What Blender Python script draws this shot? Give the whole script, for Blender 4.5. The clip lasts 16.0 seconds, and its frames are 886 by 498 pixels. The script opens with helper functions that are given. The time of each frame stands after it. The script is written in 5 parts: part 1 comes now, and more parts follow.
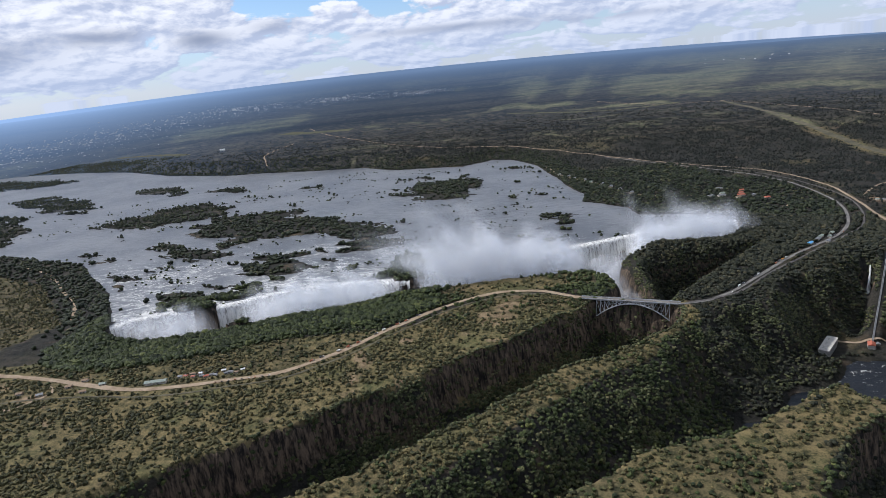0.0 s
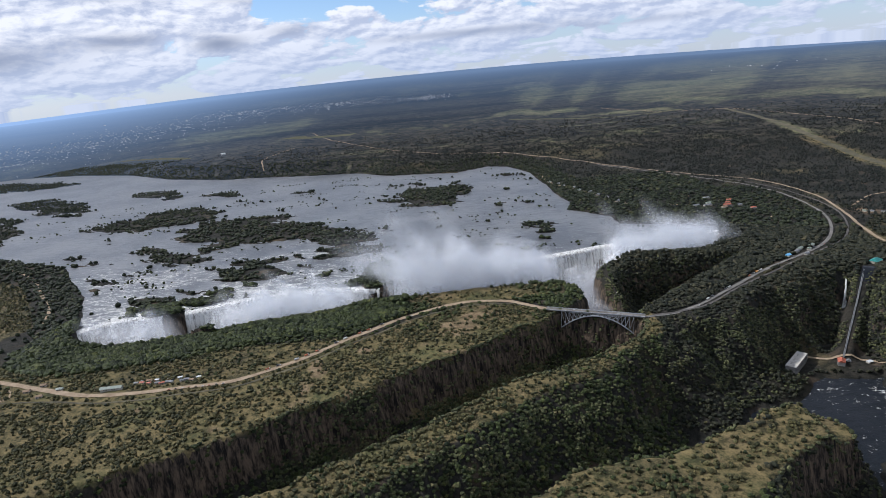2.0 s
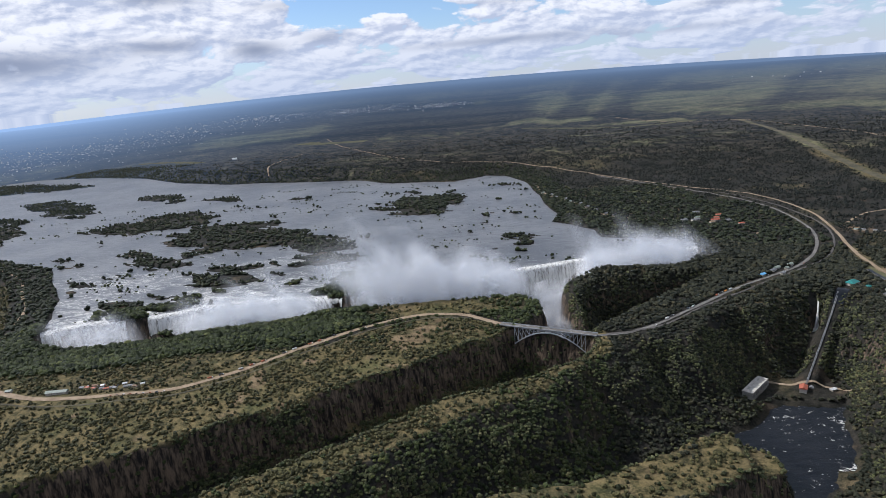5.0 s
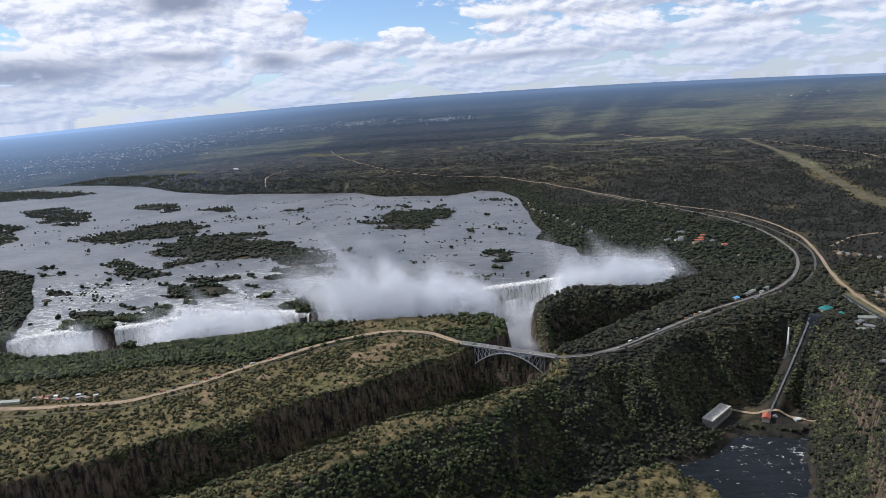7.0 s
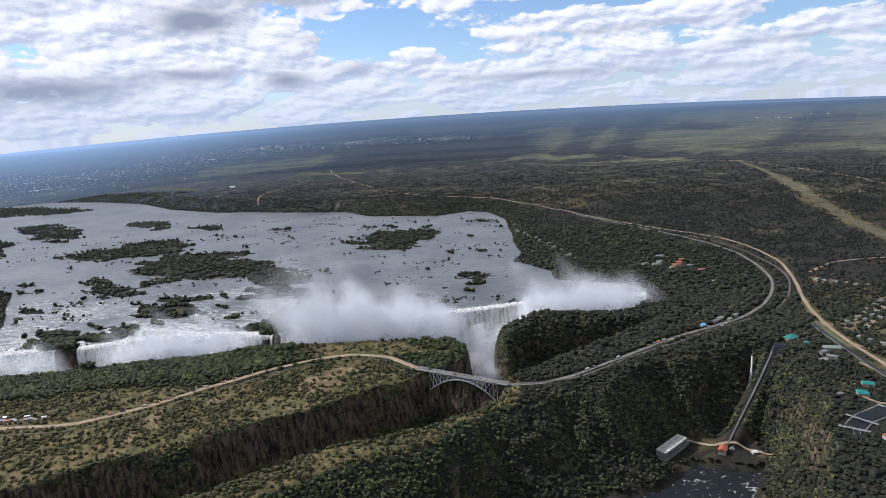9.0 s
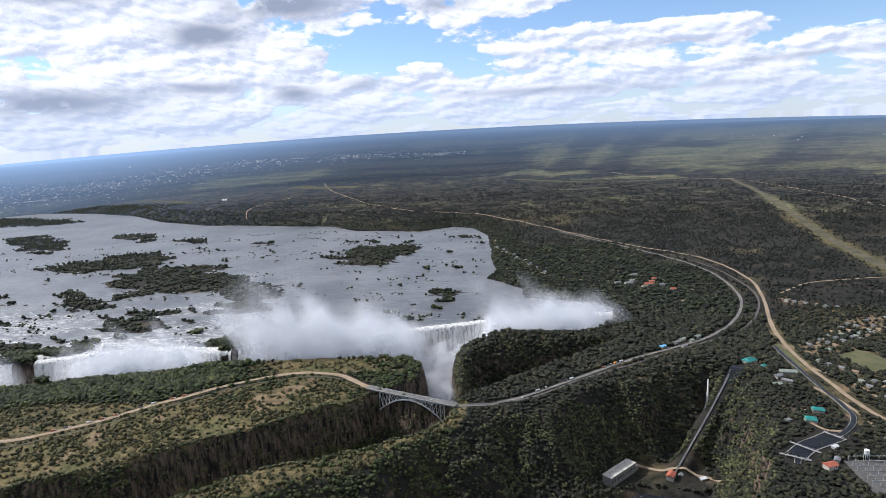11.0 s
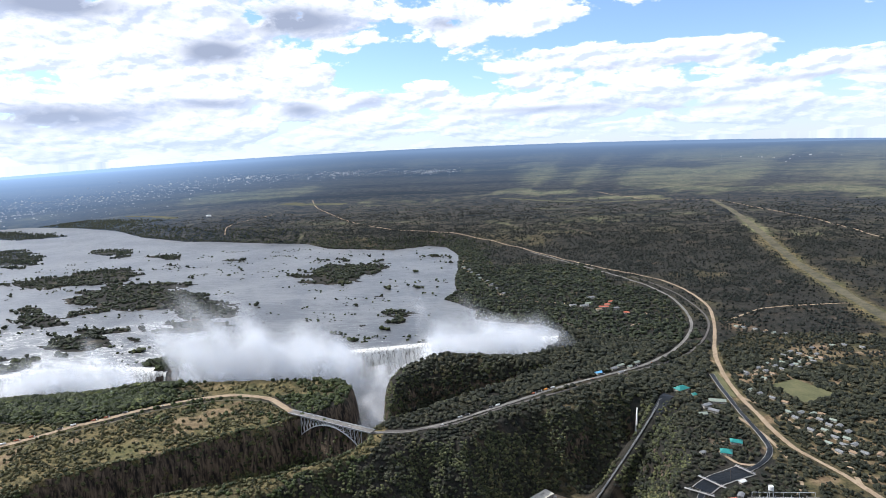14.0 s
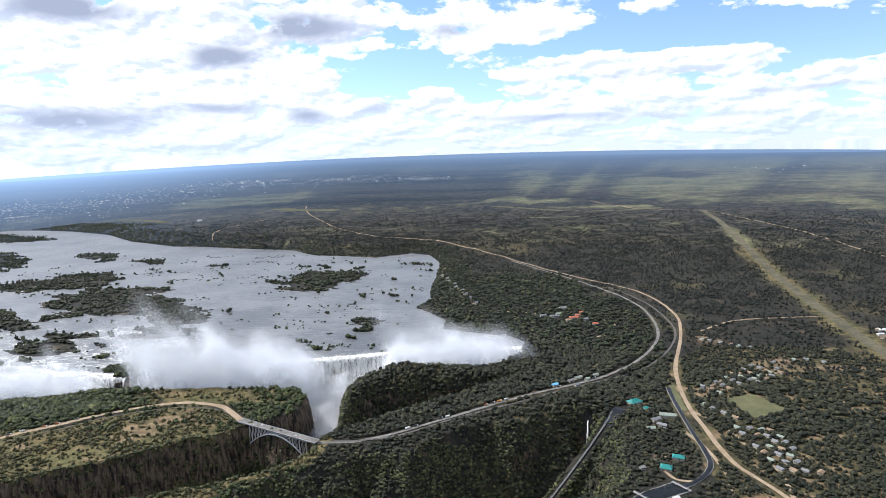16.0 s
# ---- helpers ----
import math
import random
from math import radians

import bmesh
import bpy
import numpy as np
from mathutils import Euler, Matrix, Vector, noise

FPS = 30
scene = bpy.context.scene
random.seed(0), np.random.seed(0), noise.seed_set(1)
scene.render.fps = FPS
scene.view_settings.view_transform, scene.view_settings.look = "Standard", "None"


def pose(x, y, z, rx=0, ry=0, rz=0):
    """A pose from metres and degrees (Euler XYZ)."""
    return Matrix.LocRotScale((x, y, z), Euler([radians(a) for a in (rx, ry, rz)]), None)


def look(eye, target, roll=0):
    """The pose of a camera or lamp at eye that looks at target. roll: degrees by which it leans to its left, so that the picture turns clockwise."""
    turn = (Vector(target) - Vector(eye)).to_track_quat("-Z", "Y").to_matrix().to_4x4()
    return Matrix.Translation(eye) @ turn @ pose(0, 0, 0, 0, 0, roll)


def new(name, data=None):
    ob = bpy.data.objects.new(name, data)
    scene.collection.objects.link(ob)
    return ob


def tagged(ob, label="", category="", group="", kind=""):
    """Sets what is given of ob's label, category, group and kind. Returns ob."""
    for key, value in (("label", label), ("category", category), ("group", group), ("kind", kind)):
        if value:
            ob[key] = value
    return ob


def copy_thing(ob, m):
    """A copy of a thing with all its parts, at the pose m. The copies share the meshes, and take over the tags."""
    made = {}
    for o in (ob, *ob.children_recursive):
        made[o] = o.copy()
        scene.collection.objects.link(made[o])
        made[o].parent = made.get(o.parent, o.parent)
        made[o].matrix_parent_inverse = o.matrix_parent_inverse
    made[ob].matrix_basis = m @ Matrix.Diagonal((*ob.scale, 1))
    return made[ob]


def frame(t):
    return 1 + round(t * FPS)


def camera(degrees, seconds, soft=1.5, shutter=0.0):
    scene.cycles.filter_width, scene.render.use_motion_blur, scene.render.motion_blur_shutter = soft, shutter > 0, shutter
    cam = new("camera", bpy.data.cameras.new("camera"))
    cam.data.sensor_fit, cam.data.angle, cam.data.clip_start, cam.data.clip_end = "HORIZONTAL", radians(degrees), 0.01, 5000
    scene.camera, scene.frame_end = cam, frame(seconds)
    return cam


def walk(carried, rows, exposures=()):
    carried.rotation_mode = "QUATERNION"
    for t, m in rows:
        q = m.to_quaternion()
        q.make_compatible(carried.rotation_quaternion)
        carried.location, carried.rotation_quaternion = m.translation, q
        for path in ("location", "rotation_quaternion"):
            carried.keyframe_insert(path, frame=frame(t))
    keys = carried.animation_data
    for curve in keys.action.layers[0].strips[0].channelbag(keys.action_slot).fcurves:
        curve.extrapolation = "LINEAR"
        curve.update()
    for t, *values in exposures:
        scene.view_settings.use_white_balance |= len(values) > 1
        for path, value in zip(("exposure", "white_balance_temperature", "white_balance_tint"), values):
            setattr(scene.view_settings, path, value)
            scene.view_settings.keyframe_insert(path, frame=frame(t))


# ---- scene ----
cam = camera(71.3, 16.0, 0.95)
PATH = [
    (0, (-1.293, -3.783, 362.849), (-1.34, -1.867, 362.278), -5.8),
    (0.5, (17.845, -0.704, 362.056), (17.79, 1.213, 361.488), -5.7),
    (1, (36.765, 2.165, 361.167), (36.702, 4.083, 360.603), -5.6),
    (1.5, (55.489, 4.755, 360.196), (55.415, 6.674, 359.637), -5.6),
    (2, (74.249, 7.79, 359.487), (74.161, 9.71, 358.934), -5.5),
    (2.5, (92.867, 10.952, 358.64), (92.765, 12.872, 358.09), -5.5),
    (3, (111.642, 14.396, 357.816), (111.526, 16.317, 357.269), -5.5),
    (3.5, (130.346, 18.121, 356.877), (130.216, 20.042, 356.335), -5.4),
    (4, (148.788, 21.281, 355.889), (148.641, 23.203, 355.353), -5.3),
    (6.5, (241.925, 42.816, 351.286), (241.717, 44.742, 350.789), -4.3),
    (7, (259.89, 47.134, 351.482), (259.675, 49.063, 351.0), -4.1),
    (7.5, (278.208, 51.377, 352.104), (277.985, 53.309, 351.637), -4.0),
    (8, (296.859, 56.107, 352.423), (296.63, 58.041, 351.971), -3.8),
    (8.5, (315.928, 60.675, 352.536), (315.691, 62.613, 352.1), -3.7),
    (9, (334.545, 65.212, 352.514), (334.304, 67.152, 352.091), -3.7),
    (11.5, (427.104, 87.551, 352.019), (426.846, 89.501, 351.652), -3.1),
    (12, (445.176, 92.282, 352.096), (444.916, 94.232, 351.74), -3.1),
    (12.5, (463.009, 96.394, 352.237), (462.746, 98.346, 351.89), -2.9),
    (13, (480.961, 99.996, 352.367), (480.695, 101.95, 352.029), -2.8),
    (13.5, (499.039, 103.722, 352.979), (498.772, 105.676, 352.649), -2.7),
    (14, (516.838, 107.928, 353.667), (516.571, 109.883, 353.343), -2.6),
    (14.5, (534.609, 111.736, 354.332), (534.34, 113.692, 354.016), -2.4),
    (15, (552.577, 115.003, 354.784), (552.306, 116.959, 354.473), -2.3),
    (15.5, (570.45, 118.001, 355.121), (570.176, 119.958, 354.815), -2.1),
    (16, (588.195, 120.789, 355.146), (587.917, 122.746, 354.843), -2.0),
]
EXPOSURES = [(0, 0.03, 5740, 14), (4, 0.0, 5760, 14), (9, 0.11, 5850, 14), (12.5, 0.43, 5850, 13), (16, 0.64, 5900, 12)]
walk(cam, [(t, look(eye, target, roll)) for t, eye, target, roll in PATH], EXPOSURES)
scene.cycles.transparent_max_bounces = 128

SUN_AZ, SUN_EL = -72.0, 42.0     # degrees from straight ahead (minus: to the left), and above the horizon

# ---- light ----
sun_dir = Vector((math.sin(radians(SUN_AZ)) * math.cos(radians(SUN_EL)), math.cos(radians(SUN_AZ)) * math.cos(radians(SUN_EL)), math.sin(radians(SUN_EL))))
sun = new("sun", bpy.data.lights.new("sun", "SUN"))
sun.data.energy, sun.data.angle, sun.data.color = 5.0, radians(0.6), (1.0, 0.95, 0.86)
sun.matrix_world = look((0, 0, 900), Vector((0, 0, 900)) - sun_dir)


class Nodes:
    """Short hand for node trees."""

    def __init__(self, tree):
        self.t = tree
        self.n = tree.nodes
        self.n.clear()

    def put(self, sock, value):
        if isinstance(value, bpy.types.NodeSocket):
            self.t.links.new(value, sock)
        elif value is not None:
            if isinstance(value, (tuple, list)) and sock.type == "RGBA" and len(value) == 3:
                value = (*value, 1)
            sock.default_value = value

    def add(self, kind, props=None, out=0, **ins):
        node = self.n.new(kind)
        for k, v in (props or {}).items():
            setattr(node, k, v)
        for k, v in ins.items():
            key = int(k[1:]) if k[0] == "i" and k[1:].isdigit() else k.replace("_", " ")
            self.put(node.inputs[key], v)
        return node.outputs[out]

    def math(self, op, a, b=None, c=None, clamp=False):
        node = self.n.new("ShaderNodeMath")
        node.operation, node.use_clamp = op, clamp
        for i, v in enumerate((a, b, c)):
            self.put(node.inputs[i], v)
        return node.outputs[0]

    def vmath(self, op, a, b=None, scale=None):
        node = self.n.new("ShaderNodeVectorMath")
        node.operation = op
        self.put(node.inputs[0], a)
        self.put(node.inputs[1], b)
        if scale is not None:
            self.put(node.inputs["Scale"], scale)
        return node.outputs[0]

    def noise(self, vec, scale, detail=4.0, rough=0.55, out=0, distortion=0.0):
        return self.add("ShaderNodeTexNoise", out=out, Vector=vec, Scale=scale, Detail=detail, Roughness=rough, Distortion=distortion)

    def ramp(self, fac, lo, hi, a=0.0, b=1.0):
        return self.add("ShaderNodeMapRange", {"interpolation_type": "SMOOTHSTEP"}, i0=fac, i1=lo, i2=hi, i3=a, i4=b)

    def mix(self, fac, a, b, blend="MIX"):
        node = self.n.new("ShaderNodeMix")
        node.data_type, node.blend_type = "RGBA", blend
        self.put(node.inputs[0], fac)
        self.put(node.inputs[6], a)
        self.put(node.inputs[7], b)
        return node.outputs[2]

    def attr(self, name, out=2):
        return self.add("ShaderNodeAttribute", {"attribute_name": name}, out=out)


world = bpy.data.worlds.new("sky")
scene.world = world
world.use_nodes = True
w = Nodes(world.node_tree)
ray = w.add("ShaderNodeTexCoord")
sep = w.n.new("ShaderNodeSeparateXYZ")
w.put(sep.inputs[0], ray)
sky = w.add("ShaderNodeTexSky", {"sky_type": "NISHITA", "sun_disc": False, "sun_elevation": radians(SUN_EL), "sun_rotation": radians(SUN_AZ),
                                 "altitude": 900.0, "air_density": 1.0, "dust_density": 0.15, "ozone_density": 3.0})
deg = 180 / math.pi
az = w.math("MULTIPLY", w.math("ARCTAN2", sep.outputs[0], sep.outputs[1]), deg)
el = w.math("MULTIPLY", w.math("ARCSINE", sep.outputs[2]), deg)


def bank(rows):
    """Sum of soft patches: bearing, height, their spreads in degrees, and amount."""
    total = 0.0
    for a0, e0, sa, se, amount in rows:
        da = w.math("DIVIDE", w.math("SUBTRACT", az, a0), sa)
        de = w.math("DIVIDE", w.math("SUBTRACT", el, e0), se)
        q = w.math("ADD", w.math("MULTIPLY", da, da), w.math("MULTIPLY", de, de))
        total = w.math("MULTIPLY_ADD", w.math("EXPONENT", w.math("MULTIPLY", q, -1.0)), amount, total)
    return total


def billow(dx, dy):
    """Heaped cloud: broad drifts broken into rounded puffs."""
    v = w.add("ShaderNodeCombineXYZ", X=w.math("MULTIPLY_ADD", az, 0.17, dx), Y=w.math("MULTIPLY_ADD", w.math("POWER", w.math("MAXIMUM", el, 0.0), 0.82), 0.66, dy), Z=3.7)
    v = w.vmath("ADD", v, w.vmath("SCALE", w.noise(v, 0.9, 3, 0.5, out=1), scale=0.5))
    puff = w.add("ShaderNodeTexVoronoi", {"feature": "F1", "normalize": True}, out=0, Vector=v, Scale=2.6, Detail=4.0, Roughness=0.6)
    return w.math("MULTIPLY_ADD", w.math("SUBTRACT", 0.42, puff), 0.42, w.noise(v, 1.0, 7, 0.52))


gaps = bank([(-11.5, 7.6, 6, 1.9, -0.26), (-13.7, 5.4, 3.4, 0.9, -0.16), (-1.9, 8.9, 4, 0.5, -0.10), (15, 9.4, 13, 1.4, -0.32), (27, 7.4, 6, 1.7, -0.28), (11, 4.75, 6, 0.32, -0.10),
             (-30.9, 6.5, 2, 0.4, -0.14), (-43, 9.0, 3, 0.8, -0.1), (-28.5, 5.8, 1.5, 0.4, -0.10), (1.0, 6.3, 6, 0.35, -0.10)])
heads = bank([(11, 6.9, 11, 0.9, 0.2), (2, 3.9, 14, 0.8, 0.16), (24.6, 4.9, 4, 0.8, 0.16), (19.2, 3.7, 2.2, 0.6, 0.16), (13, 3.2, 9, 0.7, 0.10), (-30, 9, 14, 5, 0.20), (-2, 11.5, 6, 1.3, 0.17), (1.6, 10.3, 3, 0.8, 0.16),
              (-20, 4.6, 8, 1.4, 0.14), (0, 1.8, 70, 0.8, 0.05), (-32, 3.0, 14, 2.0, 0.10), (-7, 9.0, 1.2, 0.5, 0.10), (22, 10.8, 5, 0.6, 0.15)])
n0, n1 = billow(0.0, 0.0), billow(-0.06, 0.13)
dens = w.math("ADD", n0, w.math("ADD", gaps, heads))
cover = w.ramp(dens, 0.485, 0.56)
relief = w.math("MULTIPLY_ADD", w.math("SUBTRACT", n0, n1), 6.5, 0.56, clamp=True)
grey = bank([(-20, 11.2, 5, 1.3, 1.0), (-26.7, 8.75, 3, 1.0, 1.0), (-37.8, 12.0, 5, 1.1, 1.0), (-38.5, 3.6, 6, 1.0, 0.9), (-6.3, 10.7, 2.2, 0.6, 0.7), (-19.8, 3.8, 2.2, 0.7, 0.8), (-14, 4.4, 2, 0.6, 0.4),
             (-27.3, 4.5, 4, 0.6, 0.6), (2, 3.0, 9, 0.35, 0.6), (14, 2.5, 8, 0.3, 0.5), (-17, 7.2, 3, 0.4, 0.35), (22, 4.2, 5, 0.3, 0.45), (8, 6.2, 10, 0.35, 0.35)])
shade = w.math("MULTIPLY", w.math("MULTIPLY", grey, 1.25), w.ramp(n0, 0.34, 0.54), clamp=True)
lit = w.mix(relief, (0.68, 0.73, 0.84), (1.28, 1.25, 1.19))
cloud_col = w.mix(shade, lit, (0.36, 0.39, 0.47))
haze = w.ramp(el, 0.0, 6.0, 0.60, 0.10)
sky_em = w.add("ShaderNodeBackground", Color=sky, Strength=0.115)
cloud_em = w.add("ShaderNodeBackground", Color=cloud_col, Strength=0.80)
haze_em = w.add("ShaderNodeBackground", Color=(0.68, 0.80, 1.0), Strength=0.66)
m1 = w.add("ShaderNodeMixShader", i0=cover, i1=sky_em, i2=cloud_em)
m2 = w.add("ShaderNodeMixShader", i0=haze, i1=m1, i2=haze_em)
w.put(w.n.new("ShaderNodeOutputWorld").inputs[0], m2)


# ---- materials ----
def material(name):
    m = bpy.data.materials.new(name)
    m.use_nodes = True
    return m, Nodes(m.node_tree)


def finish(n, color, rough=0.8, metal=0.0, bump=None, bump_d=0.3, bump_s=0.6, spec=0.3, **more):
    b = n.n.new("ShaderNodeBsdfPrincipled")
    for k, v in (("Base Color", color), ("Roughness", rough), ("Metallic", metal), ("Specular IOR Level", spec), *((k.replace("_", " "), v) for k, v in more.items())):
        n.put(b.inputs[k], v)
    if bump is not None:
        n.put(b.inputs["Normal"], n.add("ShaderNodeBump", Strength=bump_s, Distance=bump_d, Height=bump))
    n.put(n.n.new("ShaderNodeOutputMaterial").inputs[0], b.outputs[0])
    return b


def make_ground():
    m, n = material("bush_ground")
    p = n.attr("plan", 1)
    kind = n.n.new("ShaderNodeSeparateColor")
    n.put(kind.inputs[0], n.attr("cover", 0))          # red: woodland, green: dry grass, blue: bare earth
    geo = n.n.new("ShaderNodeNewGeometry")
    nz = n.n.new("ShaderNodeSeparateXYZ")
    n.put(nz.inputs[0], geo.outputs["True Normal"])
    a, b, c = n.noise(p, 0.012, 5, 0.6), n.noise(p, 0.09, 5, 0.65), n.noise(p, 0.45, 4, 0.7)
    mott = n.math("ADD", n.math("MULTIPLY", b, 0.55), n.math("MULTIPLY", c, 0.45))
    wood = n.mix(n.ramp(mott, 0.36, 0.66), (0.009, 0.010, 0.008), (0.034, 0.031, 0.025))
    wood = n.mix(n.ramp(a, 0.5, 0.72, 0.0, 0.55), wood, (0.046, 0.038, 0.028))
    grass = n.mix(n.ramp(mott, 0.38, 0.62), (0.034, 0.034, 0.014), (0.158, 0.122, 0.056))
    grass = n.mix(n.ramp(a, 0.45, 0.7, 0.0, 0.5), grass, (0.062, 0.074, 0.028))
    earth = n.mix(n.ramp(mott, 0.4, 0.62), (0.13, 0.085, 0.05), (0.24, 0.175, 0.11))
    col = n.mix(n.math("MULTIPLY", kind.outputs[1], n.ramp(b, 0.25, 0.5, 0.55, 1.0)), wood, grass)
    col = n.mix(kind.outputs[2], col, earth)
    streak = n.add("ShaderNodeMapping", Vector=p, Scale=(0.22, 0.22, 0.03))
    rn = n.noise(streak, 1.0, 6, 0.7)
    rock = n.mix(n.ramp(rn, 0.38, 0.66), (0.013, 0.012, 0.011), (0.135, 0.100, 0.068))
    steep = n.ramp(n.math("ADD", nz.outputs[2], n.math("MULTIPLY", n.math("SUBTRACT", b, 0.5), 0.5)), 0.46, 0.28)
    col = n.mix(steep, col, rock)
    finish(n, col, 0.95, bump=n.math("ADD", b, n.math("MULTIPLY", c, 0.4)), bump_d=2.5, bump_s=0.8, spec=0.1)
    return m


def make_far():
    """The far plain beyond the bush, its blue haze painted on as emission."""
    m, n = material("painted_haze_plain")
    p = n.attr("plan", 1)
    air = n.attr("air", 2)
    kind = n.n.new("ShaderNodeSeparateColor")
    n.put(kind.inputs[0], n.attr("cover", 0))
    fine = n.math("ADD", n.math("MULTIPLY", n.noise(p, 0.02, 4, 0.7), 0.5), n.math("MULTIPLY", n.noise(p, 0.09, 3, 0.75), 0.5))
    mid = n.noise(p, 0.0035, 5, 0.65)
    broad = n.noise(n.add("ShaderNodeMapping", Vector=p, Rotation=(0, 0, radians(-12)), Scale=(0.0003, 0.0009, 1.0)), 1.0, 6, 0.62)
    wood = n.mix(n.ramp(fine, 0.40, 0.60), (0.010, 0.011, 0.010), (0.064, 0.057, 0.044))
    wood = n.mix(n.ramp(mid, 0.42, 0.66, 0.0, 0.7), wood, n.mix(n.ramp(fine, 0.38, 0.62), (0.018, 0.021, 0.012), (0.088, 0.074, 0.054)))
    # long near-black bands: drifting cloud shade painted into the woodland colour
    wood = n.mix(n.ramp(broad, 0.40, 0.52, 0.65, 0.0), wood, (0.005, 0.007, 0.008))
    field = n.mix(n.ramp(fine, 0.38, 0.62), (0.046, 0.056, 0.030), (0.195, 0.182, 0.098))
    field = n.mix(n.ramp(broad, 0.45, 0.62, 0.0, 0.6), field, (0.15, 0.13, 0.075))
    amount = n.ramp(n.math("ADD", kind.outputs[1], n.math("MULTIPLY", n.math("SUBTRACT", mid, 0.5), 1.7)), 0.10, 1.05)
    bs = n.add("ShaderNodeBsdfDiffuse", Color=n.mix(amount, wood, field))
    # the haze: blue emission laid over the ground's own colour
    em = n.add("ShaderNodeEmission", Color=(0.128, 0.186, 0.275), Strength=n.attr("haze_glow", 2))
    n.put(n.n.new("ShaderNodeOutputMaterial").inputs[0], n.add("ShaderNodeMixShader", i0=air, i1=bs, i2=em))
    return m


def make_leaf(name, dark, light, warm):
    m, n = material(name)
    geo = n.n.new("ShaderNodeNewGeometry")
    tint = n.add("ShaderNodeTexWhiteNoise", {"noise_dimensions": "1D"}, out=0, W=n.math("MULTIPLY", geo.outputs["Random Per Island"], 917.0))
    pos = geo.outputs["Position"]
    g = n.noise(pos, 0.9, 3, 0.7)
    patch = n.noise(pos, 0.02, 3, 0.5)
    col = n.mix(geo.outputs["Random Per Island"], dark, light)
    col = n.mix(n.math("MULTIPLY", n.ramp(tint, 0.7, 1.0), n.ramp(patch, 0.4, 0.65)), col, warm)
    # dark gaps among the leaves, their shade painted in by noise
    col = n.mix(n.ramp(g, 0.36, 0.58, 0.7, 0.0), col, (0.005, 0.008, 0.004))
    finish(n, col, 0.75, bump=n.noise(pos, 2.2, 3, 0.7), bump_d=0.8, bump_s=0.9, spec=0.15)
    return m


def make_plain(name, a, b, scale=0.6, rough=0.7, metal=0.0, spec=0.3, bump_d=0.05):
    m, n = material(name)
    pos = n.add("ShaderNodeTexCoord", out=3)
    k = n.math("ADD", n.math("MULTIPLY", n.noise(pos, scale, 5, 0.65), 0.6), n.math("MULTIPLY", n.noise(pos, scale * 7, 3, 0.6), 0.4))
    col = n.mix(n.ramp(k, 0.35, 0.65), a, b)
    finish(n, col, n.ramp(k, 0.3, 0.7, rough - 0.08, min(1.0, rough + 0.08)), metal, bump=k, bump_d=bump_d, spec=spec)
    return m


def make_river(name, spec, d0, d1, rough, streak=0.20, turn=-24):
    m, n = material(name)
    geo = n.n.new("ShaderNodeNewGeometry")
    pos = geo.outputs["Position"]
    foam = n.attr("foam", 2)
    flow = n.vmath("ADD", pos, n.vmath("SCALE", n.noise(pos, 0.02, 3, 0.5, out=1), scale=26.0))
    lines = n.add("ShaderNodeMapping", Vector=flow, Rotation=(0, 0, radians(turn)), Scale=(0.034, 0.15, 0.05))
    ln = n.noise(lines, 1.0, 6, 0.62)
    spots = n.noise(pos, 0.16, 5, 0.65)
    k = n.math("ADD", n.math("MULTIPLY", ln, 0.62), n.math("MULTIPLY", spots, 0.38))
    tone = n.noise(pos, 0.006, 4, 0.5)
    drift = n.math("MULTIPLY", n.math("SUBTRACT", n.noise(pos, 0.016, 3, 0.6), 0.52), 0.4)
    white = n.ramp(n.math("ADD", n.math("ADD", k, drift), n.math("MULTIPLY", foam, 0.15)), 0.66, 0.80)
    # thin crests of broken water
    wave = n.noise(n.add("ShaderNodeMapping", Vector=flow, Rotation=(0, 0, radians(turn - 8)), Scale=(0.022, 0.060, 0.05)), 1.0, 4, 0.6)
    crest = n.ramp(n.math("ABSOLUTE", n.math("SUBTRACT", wave, 0.5)), 0.024, 0.004)
    crest = n.math("MULTIPLY", crest, n.ramp(n.math("ADD", n.math("ADD", spots, drift), n.math("MULTIPLY", foam, streak)), 0.66, 0.84))
    white = n.math("MAXIMUM", n.math("MULTIPLY", white, 0.85), n.math("MULTIPLY", crest, 0.9))
    deep = n.mix(n.ramp(n.math("ADD", n.math("MULTIPLY", tone, 0.4), n.math("MULTIPLY", ln, 0.6)), 0.40, 0.60), d0, d1)
    col = n.mix(white, deep, (0.60, 0.59, 0.54))
    rip = n.math("ADD", n.noise(pos, 0.35, 4, 0.6), n.math("MULTIPLY", white, 1.2))
    finish(n, col, n.ramp(white, 0.0, 1.0, rough, 0.9), bump=rip, bump_d=0.8, bump_s=0.35, spec=spec)
    return m


def make_falls():
    m, n = material("falling_water")
    pos = n.add("ShaderNodeNewGeometry")
    p = n.add("ShaderNodeMapping", Vector=pos, Scale=(0.16, 0.16, 0.012))
    a = n.noise(p, 1.0, 6, 0.7)
    p2 = n.add("ShaderNodeMapping", Vector=pos, Scale=(0.7, 0.7, 0.03))
    b = n.noise(p2, 1.0, 4, 0.6)
    k = n.math("ADD", n.math("MULTIPLY", a, 0.65), n.math("MULTIPLY", b, 0.35))
    col = n.mix(n.ramp(k, 0.36, 0.56), (0.15, 0.14, 0.115), (0.64, 0.63, 0.59))
    finish(n, col, 0.8, bump=k, bump_d=2.0, bump_s=0.7, spec=0.2)
    return m


